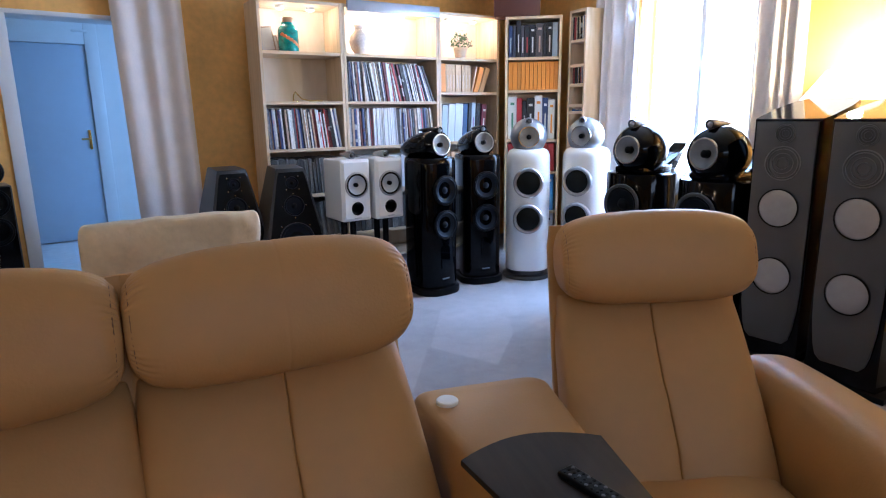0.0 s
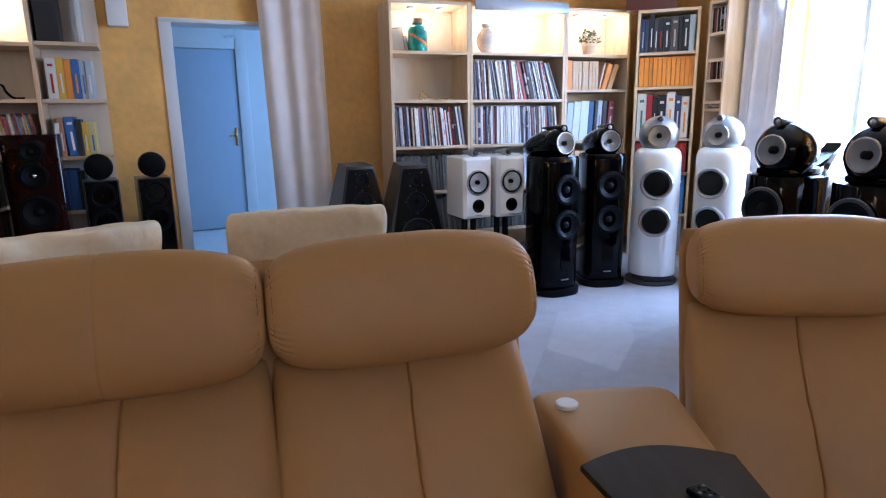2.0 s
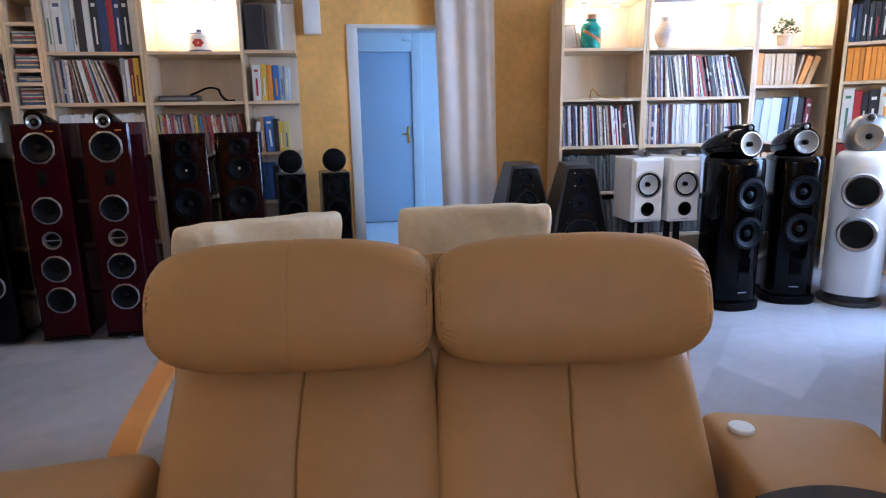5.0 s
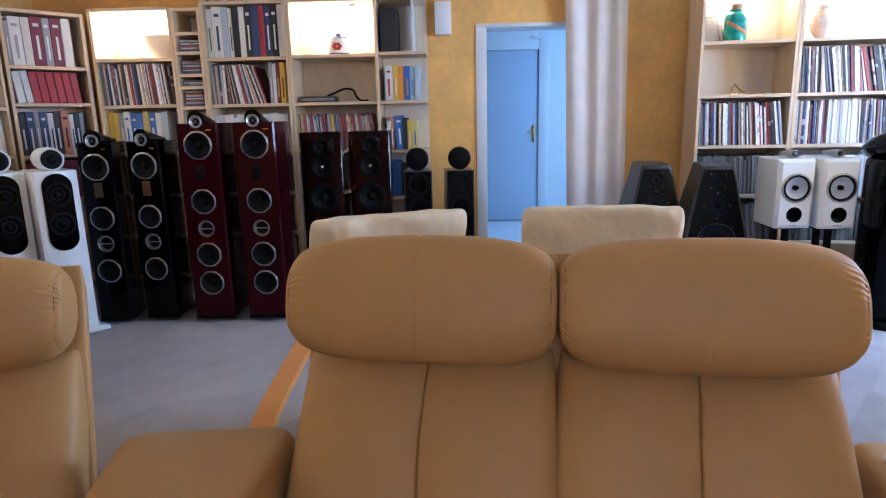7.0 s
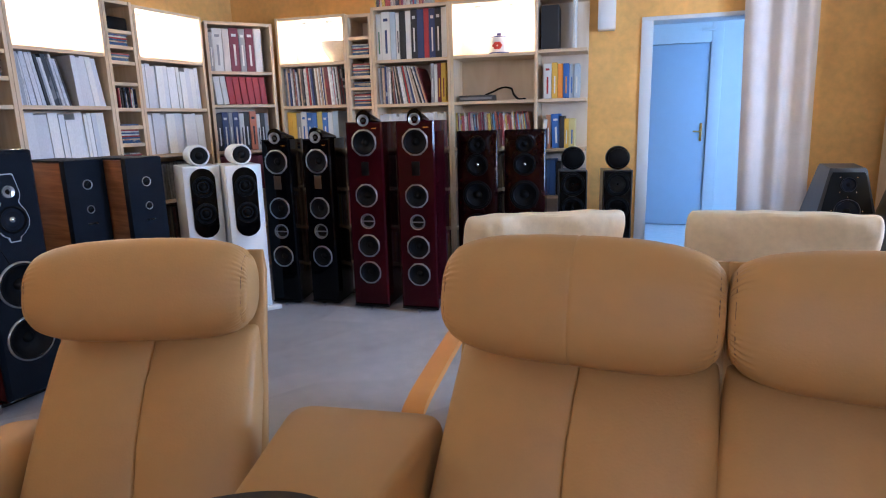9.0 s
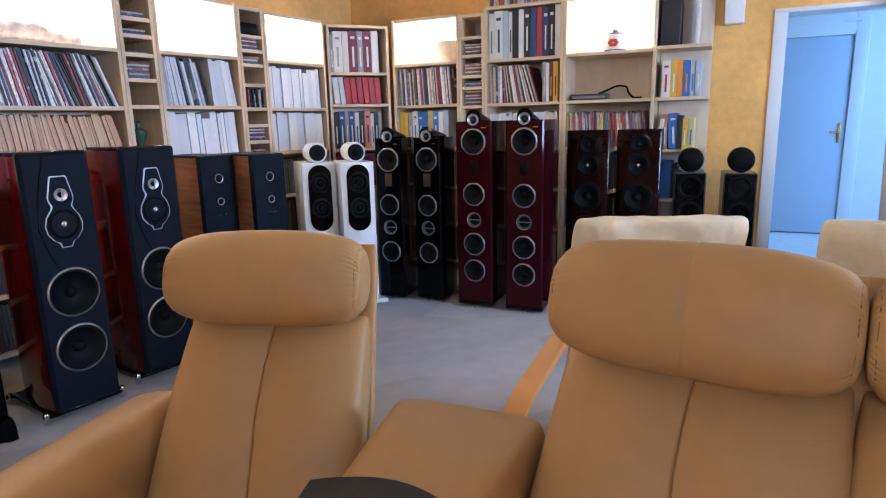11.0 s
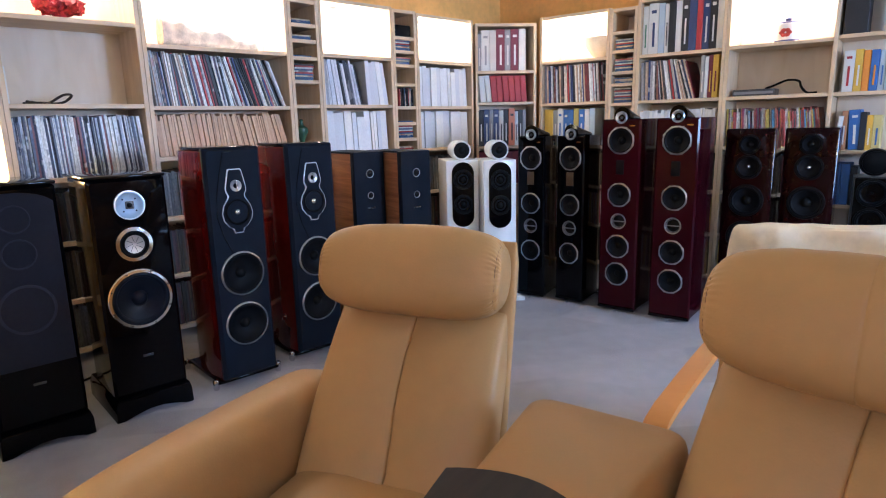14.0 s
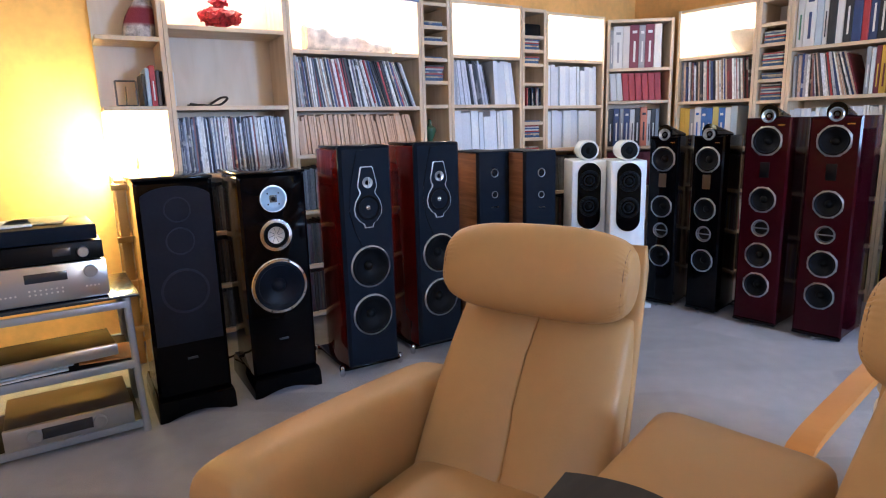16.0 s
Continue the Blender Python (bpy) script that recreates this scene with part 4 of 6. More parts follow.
# white towers with a silver round head
def white_tower(pos, yaw):
    ob = speaker("white lacquer tower speaker with a silver round head", pos, yaw, "silver-headed white towers")
    out = [(0.165 * math.copysign(abs(math.sin(radians(a))) ** 0.8, a), 0.15 - 0.15 * math.cos(radians(a))) for a in range(-90, 91, 10)]
    out += [(0.14, 0.34), (0.09, 0.40), (-0.09, 0.40), (-0.14, 0.34)]
    secs = []
    for z, s in ((0.075, 0.97), (0.085, 1.0), (0.5, 1.0), (0.90, 1.0), (0.94, 0.985), (0.965, 0.94), (0.985, 0.86), (0.995, 0.74), (1.0, 0.55)):
        secs.append([(a * s, 0.2 + (b - 0.2) * s, z) for a, b in out])
    part("cabinet", loft(secs), WHITE, ob)
    part("plinth", lathe([(0, 0), (0.185, 0), (0.19, 0.012), (0.185, 0.028), (0.15, 0.034), (0.15, 0.074), (0, 0.074)], 40, pose(0, 0.19, 0)), SLATE, ob, "dark grey round plinth")
    m = pose(0, 0.05, 1.085) @ FRONT
    h = part("head", lathe([(0.076, 0.0), (0.1, -0.015), (0.128, -0.06), (0.137, -0.11), (0.128, -0.17), (0.10, -0.235), (0.06, -0.30), (0.02, -0.35), (0, -0.355)], 40, m), material("silver_head_lacquer", (0.25, 0.25, 0.26), 0.38, metal=0.6, coat=0.25, scale=1.2), ob, "silver painted round head")
    part("midrange_cone", lathe([(0.07, -0.001), (0.045, -0.02), (0.02, -0.03), (0, -0.03)], 28, m), material("woven_midrange_cone", (0.30, 0.29, 0.28), 0.5, bump=0.3, bump_scale=400), h)
    part("phase_plug", lathe([(0.02, -0.03), (0.018, 0.0), (0.008, 0.008), (0, 0.009)], 16, m), SATIN, h)
    part("trim_ring", lathe([(0.07, -0.003), (0.071, 0.004), (0.077, 0.004), (0.079, -0.003)], 32, m), CHROME, h)
    pod(ob, 0, 0.06, 1.20, 0.027, 0.17, SILVER, GUN)
    for z in (0.752, 0.482):
        y = -0.006
        f = part("woofer", lathe([(0.112, -0.045), (0.112, 0.004), (0.104, 0.012), (0.09, 0.010), (0.086, 0.0), (0.086, -0.02)], 36, pose(0, y, z) @ FRONT), SILVER, ob, "silver flared woofer ring")
        part("grille", lathe([(0.086, 0.0), (0.07, 0.006), (0.035, 0.010), (0, 0.012)], 32, pose(0, y, z) @ FRONT), material("black_woofer_mesh", (0.006, 0.007, 0.0065), 0.35, vary=0.3, spec=0.12, scale=1.5), f)
    return ob


white_tower((0.505, 4.46), -4)
white_tower((0.875, 4.54), -30)


# black towers with a teardrop head
def black_tower(pos, yaw):
    ob = speaker("black lacquer tower speaker with a teardrop head", pos, yaw, "teardrop-headed black towers")
    out = [(0.15 * math.copysign(abs(math.sin(radians(a))) ** 0.75, a), 0.10 - 0.10 * math.cos(radians(a))) for a in range(-90, 91, 10)]
    out += [(0.14, 0.28), (0.09, 0.36), (-0.09, 0.36), (-0.14, 0.28)]
    secs = [[(a * s, 0.18 + (b - 0.18) * s, z) for a, b in out] for z, s in ((0.05, 0.98), (0.06, 1), (0.5, 1), (0.92, 1), (0.95, 0.98), (0.965, 0.93))]
    part("cabinet", loft(secs), PIANO, ob)
    part("plinth", prism([(a * 1.12, 0.18 + (b - 0.18) * 1.12) for a, b in out], 0, 0.048, 0.008), SATIN, ob)
    m = pose(0, 0.03, 1.055, -6) @ FRONT
    h = part("head", lathe([(0.073, 0.0), (0.088, -0.012), (0.103, -0.06), (0.106, -0.13), (0.100, -0.23), (0.082, -0.34), (0.05, -0.44), (0.02, -0.49), (0, -0.50)], 36, m), PIANO, ob, "black lacquer teardrop head")
    part("midrange_cone", lathe([(0.066, 0.0), (0.045, -0.016), (0.02, -0.026), (0, -0.026)], 28, m), CONESIL, h, "silver woven cone")
    part("phase_plug", lathe([(0.017, -0.026), (0.015, 0.0), (0.006, 0.008), (0, 0.009)], 16, m), SATIN, h)
    part("trim_ring", lathe([(0.066, -0.003), (0.067, 0.005), (0.073, 0.005), (0.075, -0.003)], 32, m), SILVER, h)
    pod(ob, 0, 0.045, 1.15, 0.026, 0.26, PIANO, SILVER)
    for z in (0.745, 0.505):
        driver(ob, 0, z, 0.103, SATIN, CONEGREY, 0.3, CONEGREY, y=-0.010, deep=0.22, wide=0.10)
    part("port_slot", prism(rounded(-0.038, 0.038, 0.18, 0.36, 0.035), -0.004, 0.02, axis="y"), PIANO, ob)
    part("badge", box(-0.03, 0.03, -0.004, 0.0, 0.115, 0.121), SILVER, ob)
    return ob


black_tower((-0.10, 4.11), 40)
black_tower((0.19, 4.40), 22)


# white stand-mounted speakers
def stand_speaker(pos, yaw):
    stand = thing("speaker_stand", "black metal speaker stand with twin columns", "speaker stand", "speaker stands", pose(*pos, 0, 0, 0, yaw))
    part("base_plate", prism(rounded(-0.15, 0.15, 0.0, 0.34, 0.03), 0.0, 0.022, 0.004), STEEL, stand)
    for x in (-0.035, 0.035):
        part("column", lathe([(0.022, 0.02), (0.022, 0.545)], 16, pose(x, 0.15, 0)), SATIN, stand)
    part("top_plate", box(-0.09, 0.09, 0.05, 0.26, 0.545, 0.555, 0.003), SATIN, stand)
    ob = thing("bookshelf_speaker", "white bookshelf speaker with a tweeter on top", "loudspeaker", "white bookshelf speakers", pose(*pos, 0.556, 0, 0, yaw))
    part("cabinet", cabinet(rounded(-0.108, 0.108, 0, 0.415, 0.012, 3), [(0.04, 1.0), (0.28, 0.98), (0.295, 0.92)], [(0, 0.245, 0.078), (0, 0.085, 0.042)], 0.02), WHITE, ob)
    driver(ob, 0, 0.245, 0.088, SILVER, PALECONE, 0.2, SATIN, y=-0.001, plug=True, wide=0.13)
    part("surround", lathe([(0.077, 0.002), (0.071, 0.006), (0.064, 0.002)], 32, pose(0, -0.003, 0.245) @ FRONT), RUBBER, ob)
    part("port", lathe([(0.046, 0.0), (0.044, 0.003), (0.038, 0.0), (0.032, -0.03), (0.03, -0.09), (0, -0.09)], 24, pose(0, -0.002, 0.085) @ FRONT), SATIN, ob, "black bass port")
    pod(ob, 0, 0.05, 0.44, 0.026, 0.19, SILVER, GUN)
    part("badge", box(-0.025, 0.025, -0.003, 0.001, 0.018, 0.024), SILVER, ob)


stand_speaker((-0.685, 3.98), 38)
stand_speaker((-0.475, 4.10), 37)


# truncated pyramids
def pyramid(pos, yaw):
    ob = speaker("dark grey truncated pyramid speaker with a black front", pos, yaw, "pyramid speakers")
    secs = []
    for z, w, d0, d1, rise in ((0.0, 0.57, 0.0, 0.54, 0.0), (0.02, 0.58, -0.004, 0.55, 0.0), (0.900, 0.198, 0.096, 0.34, 0.010), (0.912, 0.186, 0.104, 0.33, 0.012)):
        secs.append([(-w / 2 + 0.01, d0, z), (w / 2 - 0.01, d0, z), (w / 2, d0 + 0.01, z), (w / 2, d1, z + rise), (-w / 2, d1, z + rise), (-w / 2, d0 + 0.01, z)])
    part("cabinet", loft(secs), SLATE, ob)
    lean = math.degrees(math.atan2(0.104, 0.91))
    f = new("front_panel", mesh_of("front_panel", prism([(-0.258, 0.04), (0.258, 0.04), (0.095, 0.865), (0.083, 0.895), (-0.083, 0.895), (-0.095, 0.865)], -0.012, 0.004, 0.004, axis="y"), SATIN))
    f.parent = ob
    f.matrix_local = pose(0, -0.002, 0, -lean)
    for z, r, spread, first in ((0.82, 0.042, 0.062, 45), (0.665, 0.070, 0.082, 0), (0.43, 0.122, 0.136, 45)):
        d = driver(f, 0, z, r, GUN, CONEBLUE, 0.3, y=-0.016, wide=0.05, deep=0.05)
        for a in range(first, first + 360, 90):
            part("bolt", lathe([(0.0045, 0), (0.0035, 0.003), (0, 0.0035)], 8, pose(spread * math.cos(radians(a)), -0.012, z + spread * math.sin(radians(a))) @ FRONT), CHROME, d)


pyramid((-1.092, 3.945), 32)
pyramid((-1.45, 3.86), 38)

# small dark towers with a round head
ob = speaker("slim dark speaker with a round black head on top", (-3.07, 3.28), 45, "round-topped dark towers")
part("cabinet", cabinet(rounded(-0.105, 0.105, 0.02, 0.865, 0.008, 3), [(0.25, 1.0)], [(0, 0.765, 0.078), (0, 0.585, 0.078)], 0.006), GUN, ob)
part("front_panel", cabinet(rounded(-0.095, 0.095, 0.03, 0.858, 0.006, 3), [(0.004, 1.0)], [(0, 0.765, 0.077), (0, 0.585, 0.077)], 0.003), PIANO, ob).location = (0, -0.008, 0)
for z in (0.765, 0.585):
    driver(ob, 0, z, 0.088, SATIN, CONE, 0.3, y=-0.009)
h = part("head", lathe([(0, 0.014), (0.05, 0.012), (0.074, 0.004), (0.082, -0.02), (0.086, -0.06), (0.07, -0.12), (0.03, -0.15), (0, -0.155)], 36, pose(0, 0.02, 0.952) @ FRONT), SATIN, ob)
part("trim_ring", lathe([(0.068, 0.004), (0.07, 0.012), (0.078, 0.009), (0.084, -0.004)], 36, pose(0, 0.02, 0.952) @ FRONT), SATIN, h)
part("plinth", box(-0.12, 0.12, -0.02, 0.27, 0, 0.02, 0.004), SATIN, ob)
pair(ob, (-2.83, 3.49), 45)

# mahogany towers
ob = speaker("dark mahogany lacquer tower speaker with black drivers", (-3.20, 2.48), 42, "mahogany towers")
part("cabinet", cabinet(rounded(-0.135, 0.135, 0.03, 1.178, 0.008, 2), [(0.30, 1.0), (0.38, 0.9)], [(0, 1.085, 0.05), (0, 0.95, 0.066), (0, 0.745, 0.088), (0, 0.52, 0.088), (0, 0.30, 0.088)], 0.012), DARKWINE, ob)
part("plinth", box(-0.16, 0.16, -0.02, 0.38, 0, 0.03, 0.006), SATIN, ob)
driver(ob, 0, 1.085, 0.06, SATIN, CONE, 0.4)
driver(ob, 0, 0.95, 0.076, SATIN, CONE, 0.22, CHROME)
for z in (0.745, 0.52, 0.30):
    driver(ob, 0, z, 0.10, SATIN, CONE, 0.35)
pair(ob, (-2.98, 2.71), 42)


# wine-red towers and their smaller black kin
def horn_tower(label, pos, yaw, group, w, top, d, mat, rows, port, plate, pz):
    ob = speaker(label, pos, yaw, group)
    holes = [(0, z, r * 0.86) for z, r in rows] + [(0, port, 0.04)]
    part("cabinet", cabinet(rect(w, 0.035, top), [(0.02, 1.0), (d * 0.55, 1.0), (d * 0.88, 0.94), (d, 0.74)] if mat is WINE else [(0.02, 1.0), (d * 0.5, 0.95), (d * 0.8, 0.74), (d, 0.45)], holes, 0.010), mat, ob)
    part("plinth", prism([(-w * 0.5, 0.0), (w * 0.5, 0.0), (w * 0.3, d), (-w * 0.3, d)], 0.022, 0.036, 0.003), SATIN, ob)
    spikes(ob, (-w * 0.4, w * 0.4), (0.05, d - 0.06), z=0.022)
    spikes(ob, (0,), (-0.012,), z=0.03)
    for z, r in rows:
        c = driver(ob, 0, z, r, SILVER, CONE, 0.32, seg=32, wide=0.11)
        part("clamp_ring", lathe([(r * 0.99, -0.001), (r * 1.045, -0.001), (r * 1.045, 0.003), (r * 0.99, 0.004)], 8, pose(0, 0, z) @ FRONT @ pose(0, 0, 0, 0, 0, 22.5)), SILVER, c)
    p = part("port", lathe([(0.052, -0.001), (0.05, 0.005), (0.044, 0.004), (0.037, -0.012)], 24, pose(0, 0, port) @ FRONT), SILVER, ob, "silver horn port with a bar")
    part("throat", lathe([(0.038, -0.011), (0.030, -0.06), (0, -0.06)], 24, pose(0, 0, port) @ FRONT), DARKGAP, p)
    part("bar", box(-0.042, 0.042, -0.004, 0.004, port - 0.003, port + 0.003), SILVER, p)
    part("inlay", box(-0.026, 0.026, -0.003, 0.002, plate - 0.045, plate + 0.045, 0.001), SATIN if mat is WINE else material("brown_veneer_inlay", (0.06, 0.032, 0.016), 0.3), ob)
    h = part("tweeter_horn", lathe([(0.037, -0.02), (0.038, 0.004), (0.034, 0.008), (0.021, -0.006), (0.015, -0.012), (0, -0.012)], 28, pose(0, -0.002, pz) @ FRONT), SILVER, ob, "silver horn tweeter")
    part("phase_plug", lathe([(0.012, -0.012), (0.009, 0.0), (0, 0.008)], 14, pose(0, -0.002, pz) @ FRONT), GUN, h)
    secs = []
    for i in range(9):
        f = i / 8
        s = 1 - 0.45 * f ** 1.5
        secs.append([(a * 1.2 * s, 0.005 + 0.24 * f, top - 0.001 + max(0, b + 0.02) * s * (1 - 0.5 * f)) for a, b in oval(0.042, 0.055, 2.2, 24)])
    part("tweeter_cover", loft(secs), PIANO, ob, "black teardrop tweeter cover")
    part("badge", box(w * 0.22, w * 0.36, -0.003, 0.001, top - 0.045, top - 0.038), BRASS, ob)
    return ob


ob = horn_tower("tall wine-red lacquer tower speaker with horn tweeter", (-3.50, 1.79), 39, "wine-red towers", 0.25, 1.253, 0.43, WINE,
                [(1.122, 0.086), (0.78, 0.077), (0.445, 0.077), (0.262, 0.077)], 0.61, 0.955, 1.262)
pair(ob, (-3.228, 2.005), 40)
ob = horn_tower("slim black lacquer tower speaker with horn tweeter", (-3.98, 1.375), 42, "slim black horn towers", 0.205, 1.153, 0.34, PIANO,
                [(1.005, 0.082), (0.69, 0.074), (0.355, 0.074)], 0.53, 0.865, 1.162)
pair(ob, (-3.79, 1.583), 36)

# white towers with an oval black front
ob = speaker("white tower speaker with an oval black front and tube tweeter", (-4.11, 0.92), 88, "white tube-topped towers")
part("cabinet", cabinet(rounded(-0.115, 0.115, 0.03, 1.0, 0.006, 2), [(0.30, 1.0), (0.34, 0.96)], (), 0.006), WHITE, ob)
f = part("front_panel", prism(rounded(-0.078, 0.078, 0.53, 0.985, 0.077, 10), -0.01, -0.0005, 0.004, axis="y"), PIANO, ob, "oval black front panel")
for z in (0.865, 0.69):
    driver(f, 0, z, 0.07, RUBBER, CONE, 0.35, y=-0.0125, deep=0.06)
pt = part("tweeter_tube", lathe([(0.064, -0.19), (0.066, -0.17), (0.069, -0.05), (0.068, -0.008), (0.06, 0.0), (0.056, -0.003), (0, -0.003), ], 32, pose(0, 0.02, 1.066) @ FRONT), WHITE, ob, "white tweeter tube")
part("tweeter", lathe([(0.055, -0.002), (0.055, 0.002), (0.05, 0.003), (0.025, 0.001), (0.02, 0.006), (0, 0.010)], 28, pose(0, 0.02, 1.066) @ FRONT), SATIN, pt)
part("plinth", prism([(-0.17, -0.03), (0.17, -0.03), (0.14, 0.05), (0.14, 0.30), (0.17, 0.37), (-0.17, 0.37), (-0.14, 0.30), (-0.14, 0.05)], 0.0, 0.03, 0.005), WHITE, ob)
pair(ob, (-3.975, 1.15), 86)

# walnut-sided small towers
ob = speaker("slim walnut-sided speaker with a black leather front", (-3.76, 0.22), 118, "walnut-sided speakers")
part("cabinet", box(-0.105, 0.105, 0.012, 0.36, 0.02, 1.085, 0.006), WALNUT, ob)
part("front_panel", prism(rounded(-0.11, 0.11, 0.02, 1.095, 0.01, 3), -0.03, 0.014, 0.006, axis="y"), BAFFLE, ob)
part("top_panel", box(-0.108, 0.108, 0.014, 0.36, 1.086, 1.096, 0.004), BAFFLE, ob)
for z, r in ((0.962, 0.027), (0.828, 0.022)):
    m = pose(0, -0.030, z) @ FRONT
    c = part("tweeter", lathe([(r, 0.0), (r, 0.004), (r * 0.95, 0.005), (r * 0.84, 0.004), (r * 0.82, 0.0)], 28, m), SILVER, ob)
    part("dome", lathe([(r * 0.83, 0.001), (r * 0.5, 0.002), (r * 0.42, 0.006), (0, 0.010)], 20, m), SATIN, c)
part("badge", box(-0.028, 0.028, -0.033, -0.029, 0.745, 0.755), CHROME, ob)
part("plinth", box(-0.13, 0.13, -0.04, 0.38, 0, 0.02, 0.004), SATIN, ob)
pair(ob, (-3.70, 0.50), 116)

# cherry-red towers with a black leather front
ob = speaker("cherry-red lacquer tower speaker with a black leather front", (-2.99, -0.49), 120, "cherry-red towers")
part("cabinet", prism([(-0.135, 0.0), (0.135, 0.0), (0.145, 0.12), (0.135, 0.28), (0.10, 0.40), (0.04, 0.46), (-0.04, 0.46), (-0.10, 0.40), (-0.135, 0.28), (-0.145, 0.12)], 0.045, 1.155, 0.008), CHERRY, ob)
part("top_plate", prism([(-0.125, 0.01), (0.125, 0.01), (0.13, 0.12), (0.12, 0.27), (0.09, 0.38), (-0.09, 0.38), (-0.12, 0.27), (-0.13, 0.12)], 1.156, 1.172, 0.004), PIANO, ob)
f = part("front_panel", cabinet(rounded(-0.138, 0.138, 0.05, 1.17, 0.012, 3), [(0.028, 1.0)], [(0, 0.57, 0.092), (0, 0.318, 0.092)], 0.014), BAFFLE, ob)
f.location = (0, -0.03, 0)
part("panel_seal", box(-0.13, 0.13, -0.002, 0.001, 0.06, 1.15), DARKGAP, ob)
for z in (0.57, 0.318):
    driver(ob, 0, z, 0.108, SILVER, CONE, 0.26, RUBBER, y=-0.031, wide=0.075)


def guitar(g):
    """Half-widths of the waisted trim by height, grown by g."""
    side = [(1.066, 0.025), (1.060, 0.030), (0.985, 0.047), (0.968, 0.046), (0.945, 0.034), (0.932, 0.040), (0.90, 0.062), (0.865, 0.071), (0.83, 0.065), (0.80, 0.042), (0.79, 0.022), (0.772, 0.018)]
    top, low = [(w + g, z) for z, w in side], [(-w - g, z) for z, w in reversed(side)]
    grown = [(x, z + (g if z > 1.05 else -g if z < 0.78 else 0)) for x, z in top + low]
    return grown


f2 = part("trim_frame", prism(guitar(0.0046), -0.036, -0.030, 0.002, axis="y"), material("pale_satin_metal", (0.62, 0.64, 0.68), 0.4, metal=0.25), ob, "waisted silver trim frame")
part("inset_panel", prism(guitar(0.0), -0.039, -0.034, 0.001, axis="y"), BAFFLE, f2)
dome(f2, 0, 0.992, 0.027, SILVER, SATIN, y=-0.0395)
part("tweeter_bar", box(-0.002, 0.002, -0.054, -0.050, 0.966, 1.018), CHROME, f2)
driver(f2, 0, 0.868, 0.062, None, CONE, 0.25, CHROME, y=-0.041, wide=0.02, deep=0.05)
part("side_line", tube([(0.0, -0.031, 1.153), (-0.046, -0.031, 1.147), (-0.07, -0.031, 1.05), (-0.09, -0.031, 0.956), (-0.098, -0.031, 0.855), (-0.075, -0.031, 0.76), (-0.04, -0.031, 0.677)], 0.002), SATIN, ob)
part("plinth", box(-0.15, 0.15, 0.0, 0.42, 0.03, 0.044, 0.004), PIANO, ob)
for x in (-0.165, 0.165):
    for y in (0.02, 0.40):
        t = part("foot", lathe([(0, 0), (0.012, 0.003), (0.016, 0.012), (0.016, 0.05), (0.012, 0.056), (0, 0.058)], 14, pose(x, y, 0)), CHROME, ob)
        part("outrigger", box(min(x, x * 0.8), max(x, x * 0.8), y - 0.015, y + 0.015, 0.031, 0.043), PIANO, ob)
pair(ob, (-3.28, -0.135), 120)


